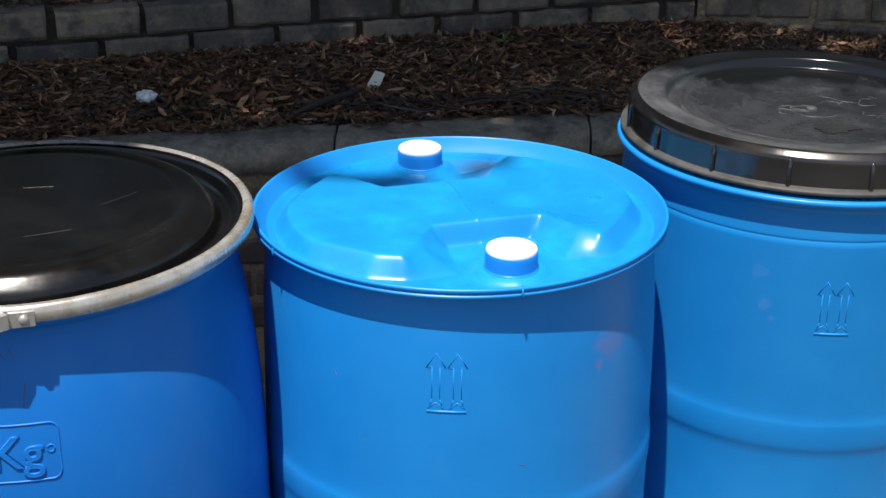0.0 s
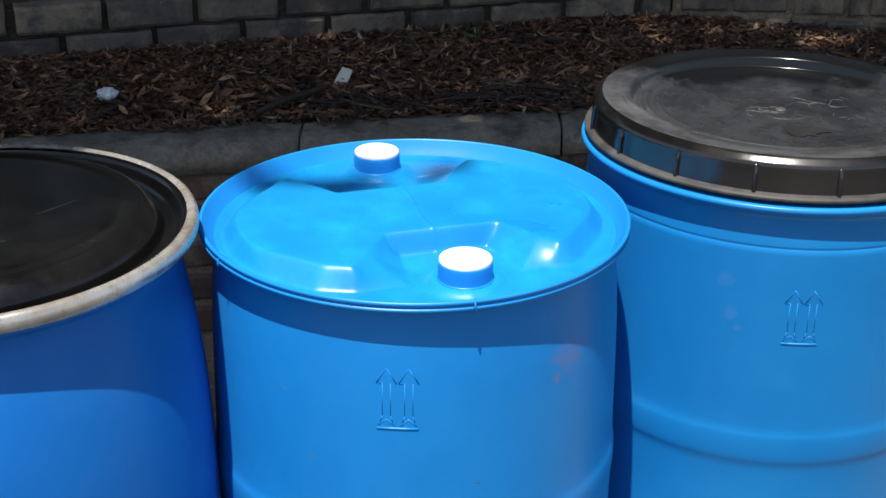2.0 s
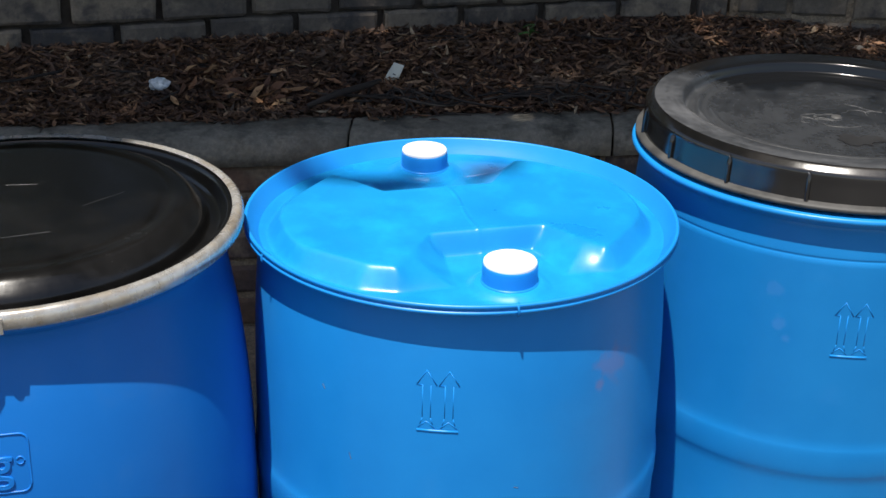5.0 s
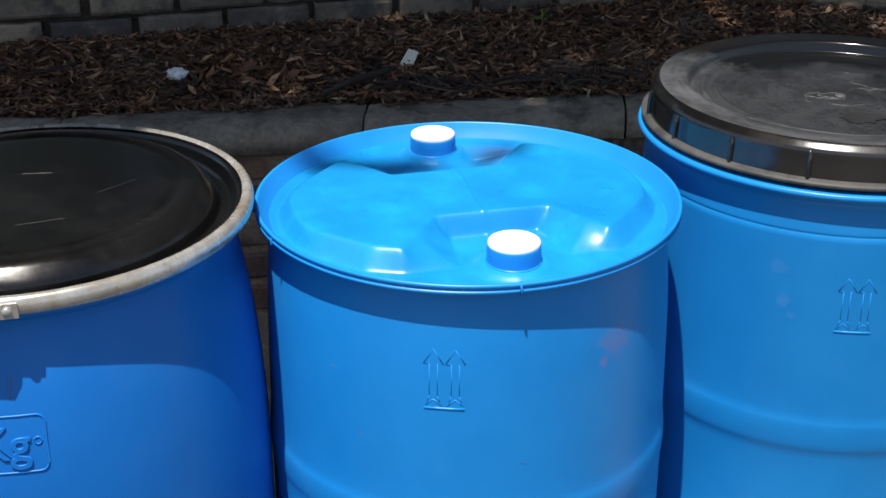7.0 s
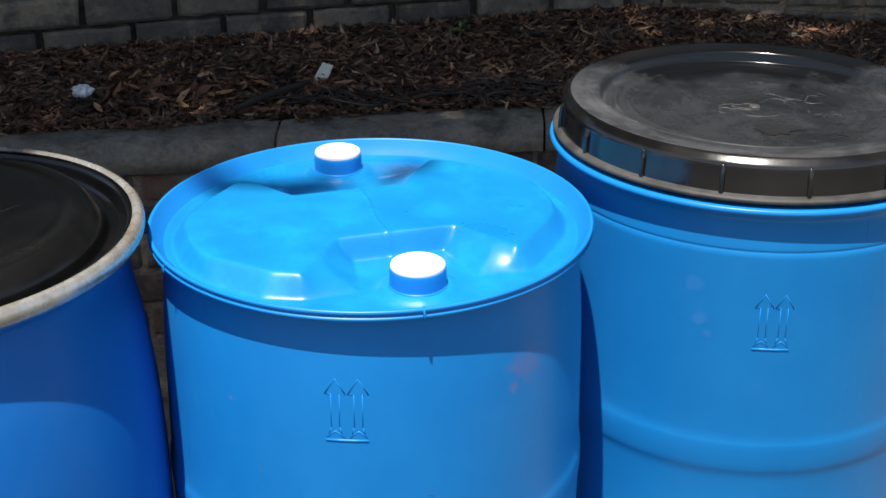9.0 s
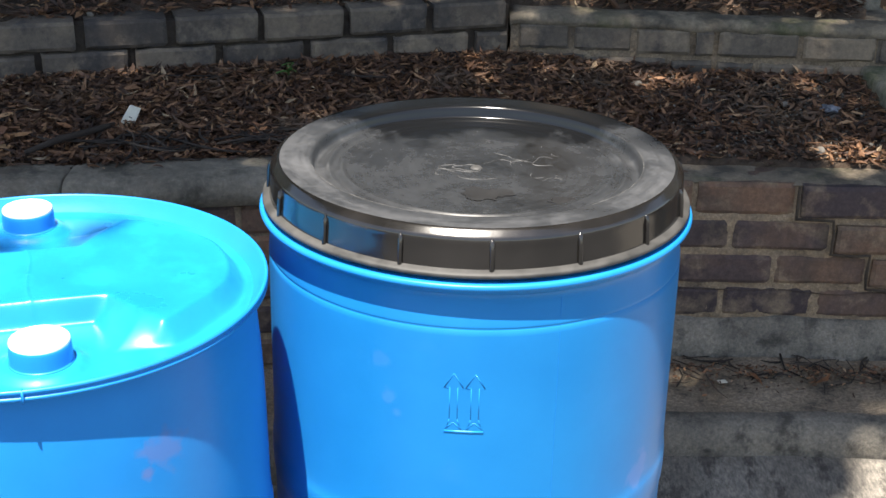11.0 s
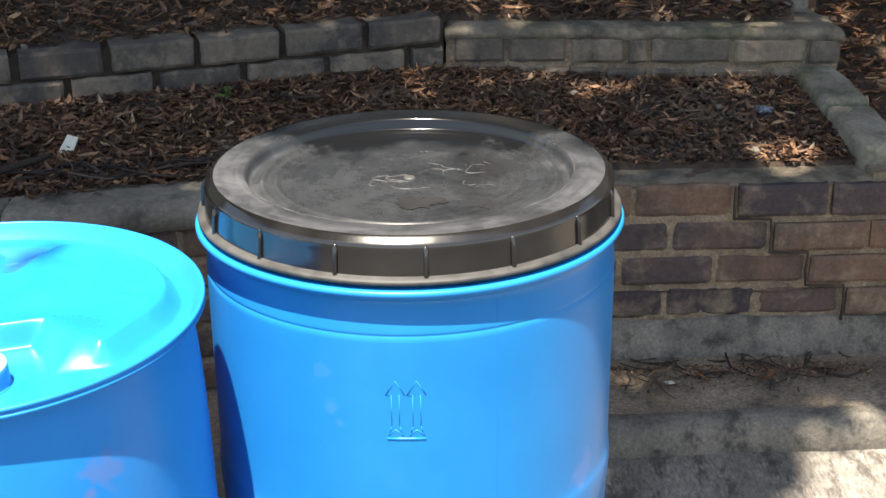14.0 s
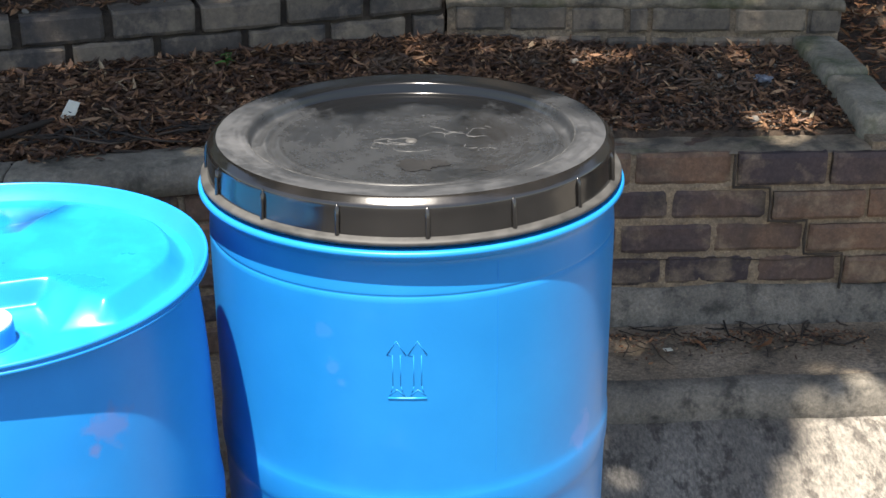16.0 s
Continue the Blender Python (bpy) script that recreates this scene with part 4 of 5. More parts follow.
def clamped_drum():
    d = empty("plastic_drum", -1.1124, -0.4245, 0.0)
    d.scale = (0.975, 0.975, 1.0186)
    profile_mat[d.name] = BLUE_DARK
    part("body", lathe(DRUM1, 192), BLUE_DARK, d, smooth=True)
    part("lid", lathe(rounded([(0.291, 0.884), (0.291, 0.893), (0.284, 0.898), (0.279, 0.896), (0.275, 0.885), (0.270, 0.8765), (0.262, 0.8755), (0.2540, 0.8765), (0.2525, 0.8840), (0.2500, 0.8930), (0.2410, 0.9018), (0.2310, 0.9105), (0.2210, 0.9128),
                               (0.212, 0.9121), (0.206, 0.9107), (0.200, 0.9107), (0.193, 0.9115), (0.10, 0.9107), (0.0, 0.9100)]), 192), BLACK_LID, d, "black plastic lid with faint dust smears", smooth=True)
    ring = part("clamp_ring", lathe(rounded([(0.286, 0.8985), (0.291, 0.9015), (0.2965, 0.9005), (0.3000, 0.896), (0.3015, 0.890), (0.3005, 0.8825), (0.2965, 0.8785), (0.288, 0.8790)]), 192), STEEL, d,
                "galvanised steel locking ring with tan and brown blotches", smooth=True)
    rr = lambda u, z, lift=0.0: Vector(((0.302 + lift) * math.sin(u / 0.302 + radians(15)), -(0.302 + lift) * math.cos(u / 0.302 + radians(15)), z))
    bm = bmesh.new()
    us = np.linspace(-0.070, 0.016, 10)
    front = [[bm.verts.new(rr(u, z, 0.0025)) for z in (0.8790, 0.8965)] for u in us]
    back = [[bm.verts.new(rr(u, z, -0.001)) for z in (0.8790, 0.8965)] for u in us]
    for k in range(len(us) - 1):
        bm.faces.new((front[k][0], front[k + 1][0], front[k + 1][1], front[k][1]))
        bm.faces.new((front[k][1], front[k + 1][1], back[k + 1][1], back[k][1]))
        bm.faces.new((front[k][0], back[k][0], back[k + 1][0], front[k + 1][0]))
    bm.faces.new((front[-1][0], back[-1][0], back[-1][1], front[-1][1]))
    bm.faces.new((front[0][0], front[0][1], back[0][1], back[0][0]))
    latch = part("latch", bm, STEEL, ring, "steel lever latch plate")
    for u in (0.004, -0.030):
        bm = bmesh.new()
        c, o = rr(u, 0.8880, 0.0015), rr(u, 0.8880, 0.0065)
        tube(bm, [c, c.lerp(o, 0.7), o], 0.0055, seg=16, taper=[1, 1, 0.6])
        part("rivet", bm, STEEL, ring, "domed rivet", smooth=True)
    bm = bmesh.new()
    us = [LEVER_END - 0.004, LEVER_END, LEVER_END - 0.012, LEVER_END - 0.05, LEVER_END - 0.11, LEVER_END - 0.18]
    lifts = [0.001, 0.007, 0.0145, 0.0160, 0.0160, 0.014]
    outer = [[bm.verts.new(rr(u, z, l)) for z in (0.8800, 0.8975)] for u, l in zip(us, lifts)]
    inner = [[bm.verts.new(rr(u - 0.002, z, -0.0015)) for z in (0.8800, 0.8975)] for u, l in zip(us, lifts)]
    for k in range(len(us) - 1):
        for a, b in ((outer, outer), (inner, inner)):
            bm.faces.new((a[k][0], a[k + 1][0], a[k + 1][1], a[k][1]))
        for e in (0, 1):
            bm.faces.new((outer[k][e], outer[k + 1][e], inner[k + 1][e], inner[k][e]))
    for k in (0, -1):
        bm.faces.new((outer[k][0], outer[k][1], inner[k][1], inner[k][0]))
    part("lever", bm, STEEL, ring, "bent steel lever standing off the ring")
    for u, z, dx, dz in ((0.005, 0.842, 0.006, 0.014), (-0.004, 0.835, 0.003, 0.006), (0.02, 0.80, -0.004, 0.03)):
        bm = bmesh.new()
        tube(bm, [on_drum(DRUM1, u + dx * k / 3, z - dz * k / 3, 9.8) for k in range(4)], 0.0005, seg=5)
        part("scratch", bm, SMEAR, d)
    for x0, y0, x1, y1 in ((0.03, -0.11, 0.085, -0.085), (-0.02, 0.06, 0.02, 0.066), (0.10, 0.0, 0.14, 0.05)):
        bm = bmesh.new()
        tube(bm, [(x0 + (x1 - x0) * k / 3, y0 + (y1 - y0) * k / 3, 0.9107 + 0.0001 * k) for k in range(4)], 0.0003, seg=5)
        part("scratch", bm, FAINT, d)
    # raised frame with writing
    bm = bmesh.new()
    w0, w1, z0, z1, rad = -0.16, 0.052, 0.680, 0.750, 0.010
    loop = []
    for cx, cz, a0 in ((w1 - rad, z1 - rad, 90), (w1 - rad, z0 + rad, 0), (w0 + rad, z0 + rad, -90), (w0 + rad, z1 - rad, 180)):
        loop += [(cx + rad * math.cos(radians(a0 - 90 * k / 4)), cz + rad * math.sin(radians(a0 - 90 * k / 4))) for k in range(5)]
    fine = []
    for (u0, v0), (u1, v1) in zip(loop, loop[1:] + loop[:1]):
        n = max(1, int(math.hypot(u1 - u0, v1 - v0) / 0.02))
        fine += [(u0 + (u1 - u0) * k / n, v0 + (v1 - v0) * k / n) for k in range(n)]
    tube(bm, [on_drum(DRUM1, u, v, 9.8) for u, v in fine], 0.0014, seg=6, closed=True)
    part("moulded_frame", bm, BLUE_DARK, d, "raised rounded frame", smooth=True)
    bm = bmesh.new()
    dot = [(0.042 + 0.0045 * math.cos(a), 0.718 + 0.0045 * math.sin(a)) for a in np.linspace(0, 6.283, 13)[:-1]]
    tube(bm, [on_drum(DRUM1, u, v, 9.8) for u, v in dot], 0.0012, seg=6, closed=True)
    part("moulded_dot", bm, BLUE_DARK, d, smooth=True)
    cu = bpy.data.curves.new("writing", "FONT")
    cu.body, cu.size, cu.align_x, cu.extrude, cu.bevel_depth = "5Kg", 0.056, "RIGHT", 0.0009, 0.0010
    tmp = new("writing", cu)
    me = bpy.data.meshes.new_from_object(tmp.evaluated_get(bpy.context.evaluated_depsgraph_get()))
    bpy.data.objects.remove(tmp)
    for v in me.vertices:
        u, z, lift = v.co.x * 1.0 + 0.033, 0.698 + v.co.y, v.co.z
        v.co = on_drum(DRUM1, u, z, 9.8, lift + 0.0005)
    me.materials.clear()
    me.materials.append(BLUE_DARK)
    txt = new("moulded_writing", me)
    txt.parent = d
    txt["label"] = "raised letters reading 5Kg"
    tagged(d, "deep blue plastic drum with a black lid and steel ring", "drum")
    return d


clamped_drum()
closed_head_drum()
open_head_drum()


# ---- litter ----
def scatter(name, count, where, length, width, material, seed, tilt=22, lift=0.006, curl=0.25):
    """Many single dry leaves or chips as one mesh. where(rng) gives a place or None."""
    rng = random.Random(seed)
    verts, faces = [], []
    made = 0
    while made < count:
        p = where(rng)
        if p is None:
            continue
        made += 1
        L = rng.uniform(*length)
        W = rng.uniform(*width)
        h = W * rng.uniform(0.1, 0.45)
        c = L * curl * rng.uniform(-0.3, 1)
        m = Matrix.Translation((p[0], p[1], p[2] + lift * rng.random())) @ Euler((radians(rng.gauss(0, tilt)), radians(rng.gauss(0, tilt * 0.8)), rng.uniform(0, 6.283))).to_matrix().to_4x4()
        s = len(verts)
        for v in ((-0.5 * L, 0, c * 0.5), (-0.18 * L, 0.5 * W, h), (-0.15 * L, -0.5 * W, h), (0.2 * L, 0.42 * W, h * 0.8), (0.22 * L, -0.45 * W, h * 0.8), (0.5 * L, 0.05 * W, c),
                  (-0.16 * L, 0, 0), (0.21 * L, 0, 0)):
            verts.append(m @ Vector(v))
        faces += [(s, s + 6, s + 1), (s, s + 2, s + 6), (s + 1, s + 6, s + 7, s + 3), (s + 6, s + 2, s + 4, s + 7), (s + 3, s + 7, s + 5), (s + 7, s + 4, s + 5)]
    ob = mesh_object(name, verts, faces, material)
    return ob


def in_lower(rng):
    x = rng.uniform(-2.3, 1.05)
    y = rng.uniform(lower_front(x) + 0.10, upper_front(x) - 0.01)
    if x > 0.35 and y < 1.12 and rng.random() < 0.5:
        return None
    if x > 0.5 and rng.random() < 0.45:
        return None
    return x, y, bed_height(x, y)


def in_upper(rng):
    x = rng.uniform(-1.9, 1.07)
    y = upper_front(x) + (0.075 if x > 0.14 else 0.06) + 1.5 * rng.random()
    return x, y, upper_height(x, y)


def in_side(rng):
    x = rng.uniform(1.17, 2.6)
    y = rng.uniform(1.1, 3.6)
    return x, y, side_height(x, y)


tagged(scatter("leaf_mulch", 16000, in_lower, (0.022, 0.066), (0.005, 0.013), MULCH, 1, lift=0.012), "brown dead leaf mulch covering the lower bed", "mulch", kind="stuff")
tagged(scatter("leaf_mulch", 13000, in_upper, (0.022, 0.066), (0.005, 0.014), MULCH, 2, lift=0.02), "brown dead leaf mulch covering the upper bed", "mulch", kind="stuff")
tagged(scatter("leaf_litter", 9000, in_side, (0.020, 0.055), (0.006, 0.013), MULCH_RED, 3, lift=0.03), "reddish fallen leaves on the side slope", "leaves", kind="stuff")


tagged(scatter("bark_crumbs", 14000, in_lower, (0.008, 0.024), (0.004, 0.009), MULCH, 14, lift=0.014, tilt=30), "fine crumbled bark and leaf bits over the lower bed", "mulch", kind="stuff")
tagged(scatter("bark_crumbs", 9000, in_upper, (0.008, 0.024), (0.004, 0.009), MULCH, 15, lift=0.014, tilt=30), "fine crumbled bark and leaf bits over the upper bed", "mulch", kind="stuff")


def in_patch(cx, cy, rx, ry, height):
    def where(rng):
        x, y = rng.gauss(cx, rx), rng.gauss(cy, ry)
        return x, y, height(x, y)
    return where


tagged(scatter("dry_leaves", 60, in_patch(-1.12, 1.00, 0.10, 0.05, lambda x, y: bed_height(x, y) + 0.012), (0.04, 0.07), (0.012, 0.02), MULCH_RED, 4), "light brown curled leaves beside the coping", "leaves", kind="stuff")
tagged(scatter("leaf_crumbs", 500, lambda r: (lambda x, y: (x, y, 0.146))(r.uniform(0.3, 1.05), 0.93 - abs(r.gauss(0, 0.05))), (0.006, 0.018), (0.003, 0.007), MULCH, 6, lift=0.004),
       "crumbled leaf bits on the concrete ledge", "litter", kind="stuff")


tagged(scatter("bark_crumbs", 1500, lambda r: (lambda x: (x, lower_front(x) + 0.145 - abs(r.gauss(0, 0.022)) - (0.05 * r.random() if noise.noise(Vector((x * 5, 3, 0))) > 0.1 else 0), 0.609))(r.uniform(-2.2, 0.3)),
               (0.010, 0.045), (0.004, 0.010), MULCH, 16, lift=0.010, tilt=16), "bark bits spilt over the back of the coping", "mulch", kind="stuff")


def twigs(name, count, where, length, radius, seed, label):
    rng = random.Random(seed)
    bm = bmesh.new()
    for _ in range(count):
        p = None
        while p is None:
            p = where(rng)
        L, a = rng.uniform(*length), rng.uniform(0, 6.283)
        d = Vector((math.cos(a), math.sin(a) * 0.8, rng.uniform(-0.08, 0.08)))
        side = Vector((-d.y, d.x, 0.1))
        b = rng.uniform(-0.3, 0.3)
        pts = [Vector(p) + Vector((0, 0, 0.006)) + d * L * (k / 4 - 0.5) + side * L * b * math.sin(k / 4 * 3.14) + side * L * 0.04 * rng.uniform(-1, 1) for k in range(5)]
        tube(bm, pts, rng.uniform(*radius), seg=5, taper=[1, 0.95, 0.85, 0.7, 0.45])
    return tagged(part(name, bm, TWIG), label, "twigs", kind="stuff")


twigs("twigs", 170, in_lower, (0.06, 0.22), (0.0015, 0.004), 21, "thin dark twigs lying in the mulch")
twigs("twigs", 90, lambda r: (lambda x: (x, lower_front(x) + r.uniform(0.13, 0.27), bed_height(x, lower_front(x) + 0.2) + 0.012))(r.uniform(-0.9, 0.35)), (0.08, 0.24), (0.0014, 0.0036), 22,
      "tangle of dark roots and twigs behind the coping")
twigs("twigs", 60, in_upper, (0.06, 0.2), (0.0015, 0.004), 23, "thin dark twigs on the upper bed")
twigs("twigs", 46, lambda r: (r.uniform(0.40, 1.05), 0.975 - abs(r.gauss(0.05, 0.055)), 0.140), (0.03, 0.15), (0.0012, 0.0032), 24, "dark twigs swept along the concrete ledge")


def pebbles(name, count, where, size, seed, label):
    rng = random.Random(seed)
    bm = bmesh.new()
    for _ in range(count):
        p = None
        while p is None:
            p = where(rng)
        s = rng.uniform(*size)
        m = pose(p[0], p[1], p[2] + s * 0.3, rng.uniform(0, 90), rng.uniform(0, 90), rng.uniform(0, 360)) @ Matrix.Diagonal((s, s * rng.uniform(0.6, 0.9), s * rng.uniform(0.5, 0.8), 1))
        g = bmesh.ops.create_icosphere(bm, subdivisions=1, radius=0.5, matrix=m)
        for v in g["verts"]:
            v.co += Vector((rng.uniform(-1, 1), rng.uniform(-1, 1), rng.uniform(-1, 1))) * s * 0.06
    return tagged(part(name, bm, PEBBLE), label, "pebbles", kind="stuff")


def in_gritty(rng):
    x = rng.uniform(0.45, 1.04)
    y = rng.uniform(1.12, 1.62)
    return x, y, bed_height(x, y) + 0.006


pebbles("gravel", 1000, in_gritty, (0.003, 0.009), 31, "small pale gravel bits in the bare corner of the bed")
pebbles("gravel", 120, in_lower, (0.006, 0.016), 32, "scattered small stones in the mulch")
pebbles("gravel", 90, in_upper, (0.008, 0.022), 33, "scattered small stones on the upper bed")
pebbles("gravel", 260, lambda r: (r.uniform(0.3, 1.1), 0.965 - abs(r.gauss(0, 0.05)), 0.141), (0.002, 0.006), 34, "grit on the concrete ledge")


def stone(x, y, z, s, label, seed):
    rng = random.Random(seed)
    bm = bmesh.new()
    bmesh.ops.create_icosphere(bm, subdivisions=2, radius=0.5, matrix=pose(0, 0, 0, rng.uniform(0, 40), 10, rng.uniform(0, 360)) @ Matrix.Diagonal((s, s * 0.75, s * 0.6, 1)))
    for v in bm.verts:
        v.co *= 1 + 0.18 * noise.noise(v.co * 60 + Vector((seed, 0, 0)))
    ob = part("stone", bm, PEBBLE, smooth=True)
    ob.location = (x, y, z + s * 0.22)
    return tagged(ob, label, "stone", "loose stones")


for k, (x, y, s, up) in enumerate(((-0.52, 1.83, 0.042, 1), (0.01, 1.95, 0.036, 1), (0.93, 1.86, 0.034, 1), (0.44, 1.52, 0.032, 0), (0.80, 1.44, 0.026, 0), (0.82, 1.16, 0.032, 0), (0.95, 1.20, 0.022, 0))):
    stone(x, y, (upper_height if up else bed_height)(x, y), s, "small pale rounded stone lying in the mulch", k)


# ---- small things ----
def sprig(x, y, z, leaves, spread, size, seed, label):
    rng = random.Random(seed)
    e = empty("seedling", x, y, z)
    bm = bmesh.new()
    tops = []
    for k in range(max(2, leaves // 4)):
        a = rng.uniform(0, 6.283)
        top = Vector((spread * 0.6 * math.cos(a), spread * 0.6 * math.sin(a), spread * rng.uniform(0.5, 1.1)))
        tube(bm, [Vector((0, 0, -0.005)), top * 0.5 + Vector((0, 0, 0.01)), top], 0.0012, seg=5)
        tops.append(top)
    part("stem", bm, GREEN, e)
    for k in range(leaves):
        t = rng.choice(tops) * rng.uniform(0.6, 1.0)
        bm = bmesh.new()
        L, W = size * rng.uniform(0.7, 1.2), size * 0.5 * rng.uniform(0.7, 1.1)
        vs = [bm.verts.new(v) for v in ((0, 0, 0), (0.35 * L, 0.5 * W, 0.1 * L), (0.8 * L, 0.35 * W, 0.05 * L), (L, 0, -0.08 * L), (0.8 * L, -0.35 * W, 0.05 * L), (0.35 * L, -0.5 * W, 0.1 * L), (0.45 * L, 0, 0.02 * L))]
        for a, b in zip((0, 1, 2, 3, 4, 5), (1, 2, 3, 4, 5, 0)):
            bm.faces.new((vs[6], vs[a], vs[b]))
        lf = part("leaf", bm, GREEN, e, smooth=True)
        lf.matrix_local = Matrix.Translation(t) @ Euler((rng.uniform(-0.3, 0.3), rng.uniform(-0.6, 0.2), rng.uniform(0, 6.283))).to_matrix().to_4x4()
    return tagged(e, label, "seedling", "green seedlings")


sprig(-0.423, 1.388, bed_height(-0.423, 1.388) + 0.012, 9, 0.030, 0.030, 1, "small bright green seedling sprouting from the mulch")
sprig(0.80, 1.905, upper_height(0.80, 1.905) + 0.01, 22, 0.055, 0.042, 2, "leafy green seedling on the upper bed")
sprig(-0.215, 1.80, upper_height(-0.215, 1.80) + 0.01, 6, 0.022, 0.022, 3, "tiny green sprout behind the upper wall")

bm = bmesh.new()
card_pts = [(-0.016, -0.022), (0.008, -0.026), (0.016, -0.008), (0.014, 0.026), (-0.010, 0.024), (-0.013, 0.004)]
low = [bm.verts.new((x, y, 0.006 * math.sin(y * 60))) for x, y in card_pts]
high = [bm.verts.new((x, y, 0.006 * math.sin(y * 60) + 0.0015)) for x, y in card_pts]
bm.faces.new(low[::-1])
bm.faces.new(high)
for k in range(6):
    bm.faces.new((low[k], low[(k + 1) % 6], high[(k + 1) % 6], high[k]))
card = part("card", bm, PAPER)
card.matrix_world = pose(-0.754, 1.107, 0.628, 60, 22, -12) @ Matrix.Diagonal((1.05, 1.75, 1.2, 1))
tagged(card, "torn dirty white card lying tilted on the mulch", "litter")
bm = bmesh.new()
box(bm, (0.007, 0.002, 0.0012), pose(0.002, 0.010, 0.0035))
part("mark", bm, PIPE, card, "small dark mark")

bm = bmesh.new()
bmesh.ops.create_icosphere(bm, subdivisions=3, radius=0.5, matrix=Matrix.Diagonal((0.046, 0.034, 0.032, 1)))
for v in bm.verts:
    v.co *= 1 + 0.5 * noise.noise(v.co * 90)
wrapper = part("wrapper", bm, FOIL)
wrapper.location = (-1.273, 0.980, bed_height(-1.273, 0.980) + 0.018)
tagged(wrapper, "crumpled pale blue plastic wrapper on the mulch", "litter")

bm = bmesh.new()
bmesh.ops.create_icosphere(bm, subdivisions=3, radius=0.5, matrix=Matrix.Diagonal((0.05, 0.03, 0.018, 1)))
for v in bm.verts:
    v.co *= 1 + 0.6 * noise.noise(v.co * 80 + Vector((3, 0, 0)))
scrap = part("wrapper", bm, surface("faded_blue_film", [(0.35, (0.07, 0.08, 0.11)), (0.7, (0.30, 0.32, 0.36))], scale=60, rough=(0.3, 0.5), bump=0.2))
scrap.location = (0.90, 1.40, bed_height(0.90, 1.40) + 0.014)
tagged(scrap, "crushed faded blue wrapper in the bare corner of the bed", "litter")
bm = bmesh.new()
box(bm, (0.022, 0.012, 0.002), pose(0, 0, 0, 6, 8, 25), bevel=0.0006)
paper = part("paper_scrap", bm, PAPER)
paper.location = (0.585, 0.855, 0.1445)
tagged(paper, "small torn white paper scrap on the ledge", "litter")

bm = bmesh.new()
tube(bm, [(0.44, 2.25, 0.0), (0.56, 2.13, 0.0), (0.70, 1.985, -0.02), (0.735, 1.955, -0.03)], 0.017, seg=12)
pipe = part("pipe", bm, PIPE, smooth=True)
pipe.location = (0.0, 0.0, upper_height(0.6, 2.1) + 0.024)
tagged(pipe, "black plastic pipe end lying on the upper bed", "pipe")
bm = bmesh.new()
box(bm, (0.028, 0.02, 0.014), pose(0, 0, 0, 10, 5, 20), bevel=0.003)
chip = part("plaster_chip", bm, PAPER)
chip.location = (0.655, 1.985, upper_height(0.655, 1.985) + 0.018)
tagged(chip, "white chip lying beside the black pipe", "litter")

# fallen leaf and stick on the ledge, stick at the coping
tagged(scatter("dry_leaf", 1, lambda r: (0.80, 0.855, 0.148), (0.07, 0.07), (0.022, 0.022), MULCH_RED, 9, tilt=8), "curled orange dead leaf on the ledge", "leaf")
tagged(scatter("dry_leaf", 1, lambda r: (0.66, 0.868, 0.148), (0.06, 0.06), (0.012, 0.012), MULCH_RED, 12, tilt=8), "curled orange dead leaf on the ledge", "leaf")
bm = bmesh.new()
tube(bm, [(-0.92, 0.90, 0.628), (-0.86, 0.96, 0.640), (-0.80, 1.03, 0.640), (-0.775, 1.08, 0.636)], 0.008, seg=8, taper=[0.7, 1, 0.9, 0.6])
tagged(part("stick", bm, TWIG, smooth=True), "thick dark stick leaning over the coping", "stick")

# posts behind the upper wall
bm = bmesh.new()
box(bm, (0.080, 0.080, 0.9), pose(1.104, 1.93, 1.19, 0, 0, 4), bevel=0.008, seg=2)
tagged(part("post", bm, COPING), "square weathered concrete post standing behind the wall", "post")
bm = bmesh.new()
box(bm, (0.06, 0.05, 1.0), pose(1.180, 2.06, 1.14, 0, 0, 8), bevel=0.004)
tagged(part("timber_post", bm, WOOD), "brown timber post beside the concrete post", "post")

# grass tuft at the side slope
bm = bmesh.new()
rng = random.Random(41)
for k in range(46):
    a, r = rng.uniform(0, 6.283), abs(rng.gauss(0, 0.03))
    b = Vector((1.36 + r * math.cos(a), 1.72 + r * math.sin(a), side_height(1.36, 1.72)))
    d = Vector((rng.uniform(-0.4, 0.4), rng.uniform(-0.4, 0.4), 1))
    L = rng.uniform(0.04, 0.10)
    pts = [b, b + d * L * 0.5, b + d * L + Vector((d.x, d.y, -0.3)) * L * 0.3]
    tube(bm, pts, 0.0022, seg=3, taper=[1, 0.8, 0.2])
tagged(part("grass_tuft", bm, GREEN), "green grass tuft on the side slope", "grass", kind="stuff")


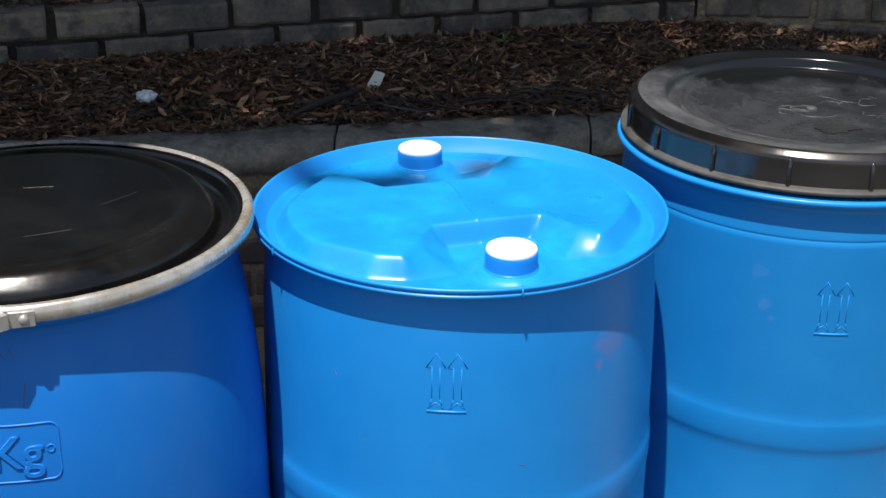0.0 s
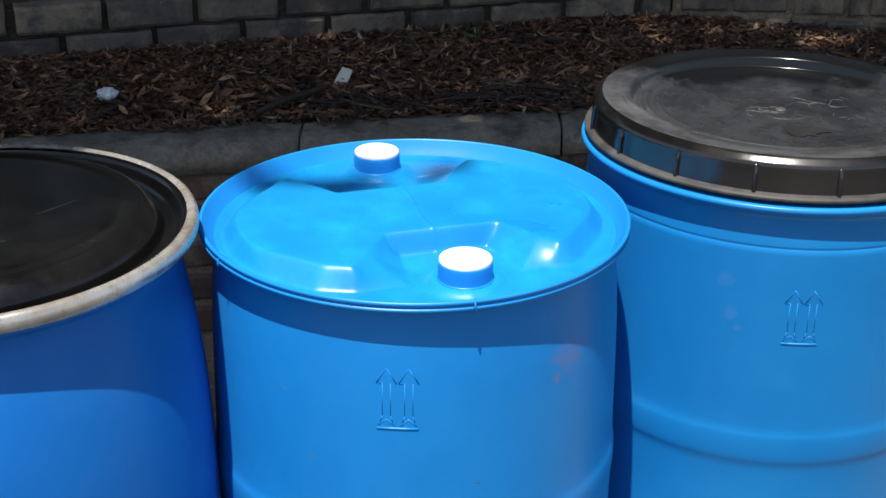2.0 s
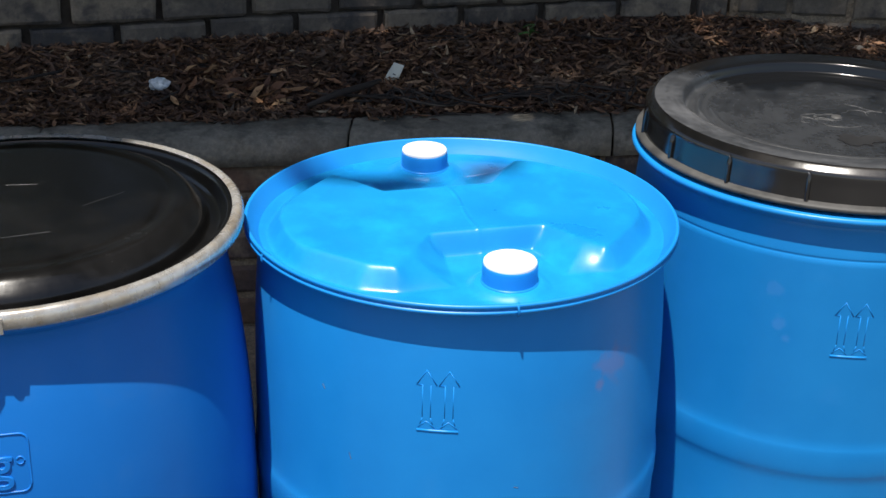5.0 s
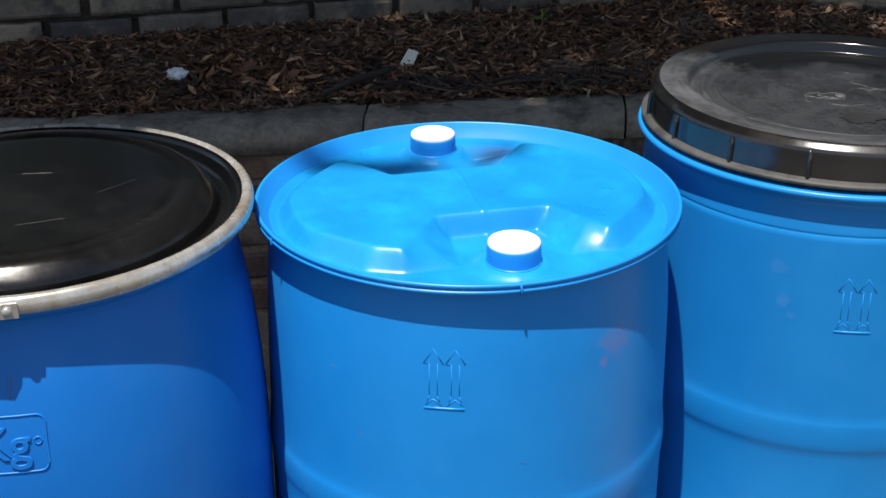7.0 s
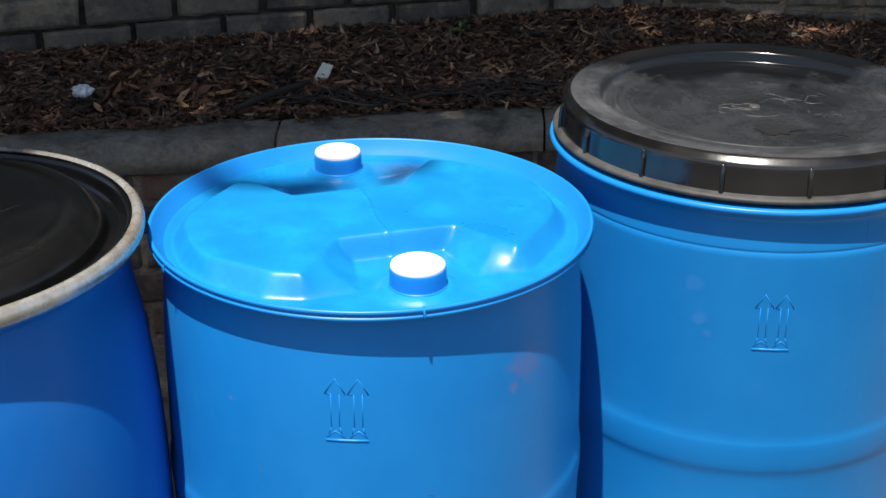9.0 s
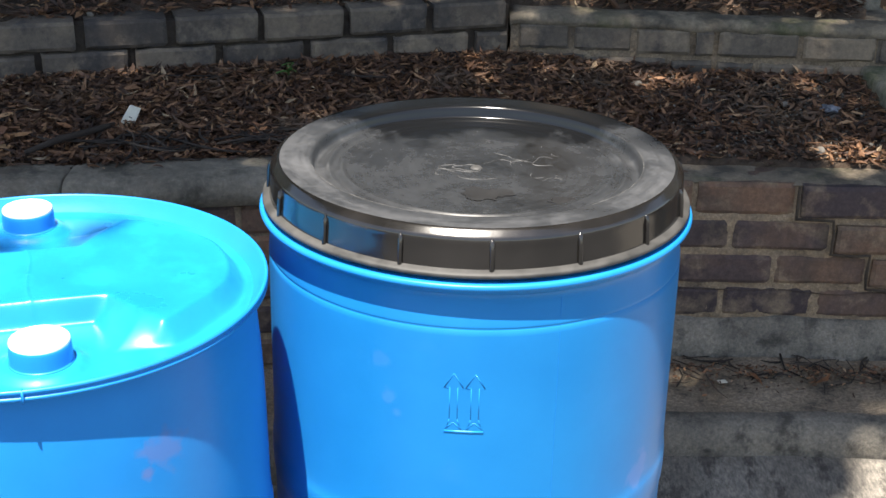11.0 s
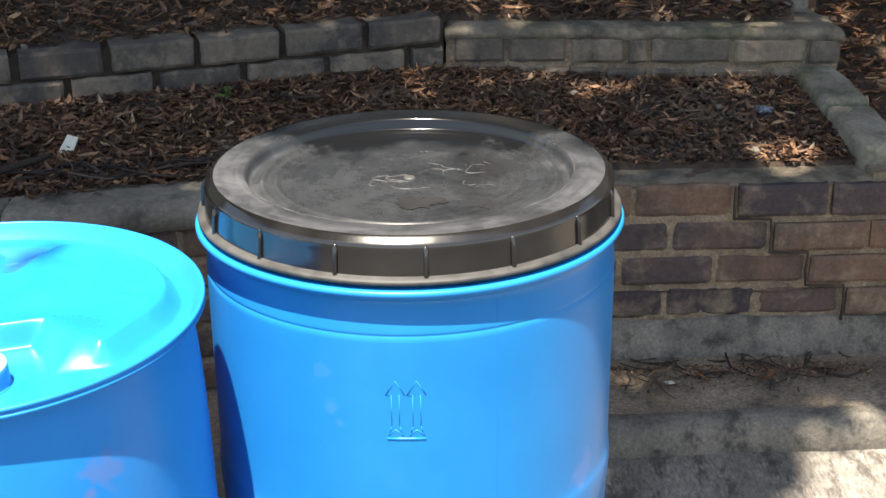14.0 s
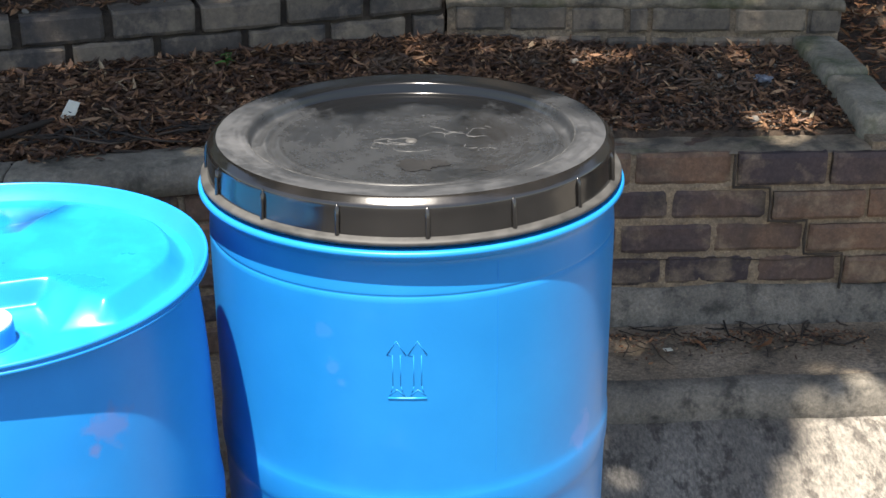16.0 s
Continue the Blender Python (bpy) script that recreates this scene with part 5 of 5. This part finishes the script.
# ---- the shading tree behind the beds ----
def tree():
    rng = random.Random(77)
    e = empty("tree", 0.6, 5.6, 1.2)
    bm = bmesh.new()
    tube(bm, [(0, 0, -0.3), (0.03, 0, 1.3), (-0.05, -0.05, 3.2), (0.0, -0.3, 5.0)], 0.2, seg=14, taper=[1.25, 1, 0.85, 0.7])
    for k in range(13):
        a = rng.uniform(0, 6.283)
        r = rng.uniform(1.8, 4.2)
        p0 = Vector((0, -0.3 + 0.2 * rng.random(), 3.6 + rng.random()))
        p2 = Vector((r * math.cos(a) * 1.1, -2.4 + r * math.sin(a), 4.6 + rng.uniform(0, 1.3)))
        tube(bm, [p0, p0.lerp(p2, 0.35) + Vector((0, 0, 0.5)), p0.lerp(p2, 0.7) + Vector((0, 0, 0.4)), p2], 0.07, seg=8, taper=[1, 0.7, 0.45, 0.15])
    part("trunk", bm, BARK, e, smooth=True)
    n = 0
    verts, faces = [], []
    while n < LEAVES:
        x, y = rng.uniform(-6.5, 6.5), rng.uniform(-8.7, 4.5)
        if (x / 6.5) ** 2 + ((y + 2.0) / 6.7) ** 2 > 1:
            continue
        wx, wy = x + 0.6, y + 5.6
        z = 4.2 + 1.9 * rng.random() * (1 - 0.5 * (x / 6.5) ** 2)
        wz = z + 1.2
        sx, sy = wx + (wz - 0.7) * -sun_from.x / sun_from.z, wy + (wz - 0.7) * -sun_from.y / sun_from.z
        # crown outline fitted to where its shadow should end on drums and ground
        edge = CROWN_EDGE + 0.34 * min(0.74, max(-2.0, sx)) - 0.37 * math.exp(-((sx - 0.49) / 0.19) ** 2) + 0.06 * noise.noise(Vector((sx * 1.7, 2, 0))) + 0.06 * noise.noise(Vector((sx * 4.5, 7, 0)))
        edge += 0.22 * math.exp(-((sx - 0.02) / 0.22) ** 2) + 0.13 * math.exp(-((sx + 0.62) / 0.22) ** 2)
        open_side = smooth01((sx + 0.8) / 0.6)
        if sy < edge + 0.05 * rng.random() or (sy > 1.5 and rng.random() < 0.5 * open_side):
            continue
        gap = noise.noise(Vector((sx * 2.3, sy * 2.3, 4.0))) + 0.6 * noise.noise(Vector((sx * 5.5, sy * 5.5, 8.0)))
        # leaves thinned where sun spots should fall
        thin = 0.55 * smooth01((sx - 0.1) / 0.5) * smooth01((sy - 0.85) / 0.25) * (1 - smooth01((sx - 1.0) / 0.2)) + 1.4 * math.exp(-((sx - 0.88) / 0.16) ** 2 - ((sy - 1.06) / 0.20) ** 2)
        thin += 0.95 * smooth01((sy - 1.5) / 0.7) * open_side * (1 - 0.5 * smooth01((sx - 1.0) / 0.3))
        if gap > GAPS - thin:
            continue
        n += 1
        L = rng.uniform(0.10, 0.20)
        m = Matrix.Translation((x, y, z)) @ Euler((rng.gauss(0, 0.5), rng.gauss(0, 0.5), rng.uniform(0, 6.283))).to_matrix().to_4x4()
        s = len(verts)
        for v in ((-0.5 * L, 0, 0), (0, 0.28 * L, 0.02), (0.5 * L, 0, -0.01), (0, -0.28 * L, 0.02)):
            verts.append(m @ Vector(v))
        faces += [(s, s + 1, s + 2), (s, s + 2, s + 3)]
    # two small unseen sprays beyond the crown, placed to shade patches of the deck
    for cx, cy, rx, ry, count in ((-0.690, -0.085, 0.070, 0.034, 90), (-0.487, -0.030, 0.024, 0.032, 34)):
        for _ in range(count):
            z = rng.uniform(5.3, 6.1)
            x = rng.gauss(cx, rx * 0.6) + (z + 0.5) * sun_from.x / sun_from.z - 0.6
            y = rng.gauss(cy, ry * 0.6) + (z + 0.5) * sun_from.y / sun_from.z - 5.6
            L = rng.uniform(0.045, 0.075)
            m = Matrix.Translation((x, y, z)) @ Euler((rng.gauss(0, 0.5), rng.gauss(0, 0.5), rng.uniform(0, 6.283))).to_matrix().to_4x4()
            s = len(verts)
            for v in ((-0.5 * L, 0, 0), (0, 0.28 * L, 0.005), (0.5 * L, 0, -0.003), (0, -0.28 * L, 0.005)):
                verts.append(m @ Vector(v))
            faces += [(s, s + 1, s + 2), (s, s + 2, s + 3)]
    crown = mesh_object("crown", verts, faces, CANOPY)
    crown.parent = e
    return tagged(e, "broad leafy tree shading the planting beds", "tree")


LEAVES, CROWN_EDGE, GAPS = 90000, 0.225, 1.45
tree()

# dense unseen greenery, added to close the place behind the beds and darken reflections
rng = random.Random(91)
verts, faces = [], []
for _ in range(26000):
    x = rng.uniform(-16, 16)
    y = 9.5 + 0.05 * x * x * 0.3 + rng.uniform(-1.0, 1.0) - 0.12 * abs(x)
    z = rng.uniform(0.8, 7.5)
    L = rng.uniform(0.2, 0.42)
    m = Matrix.Translation((x, y, z)) @ Euler((rng.gauss(1.0, 0.6), rng.gauss(0, 0.6), rng.uniform(-0.9, 0.9))).to_matrix().to_4x4()
    s = len(verts)
    for v in ((-0.5 * L, 0, 0), (0, 0.33 * L, 0.03), (0.5 * L, 0, -0.02), (0, -0.33 * L, 0.03)):
        verts.append(m @ Vector(v))
    faces += [(s, s + 1, s + 2), (s, s + 2, s + 3)]
tagged(mesh_object("shrubbery", verts, faces, CANOPY), "dense dark green shrubbery added out of view behind the planting beds", "shrubs", kind="stuff")
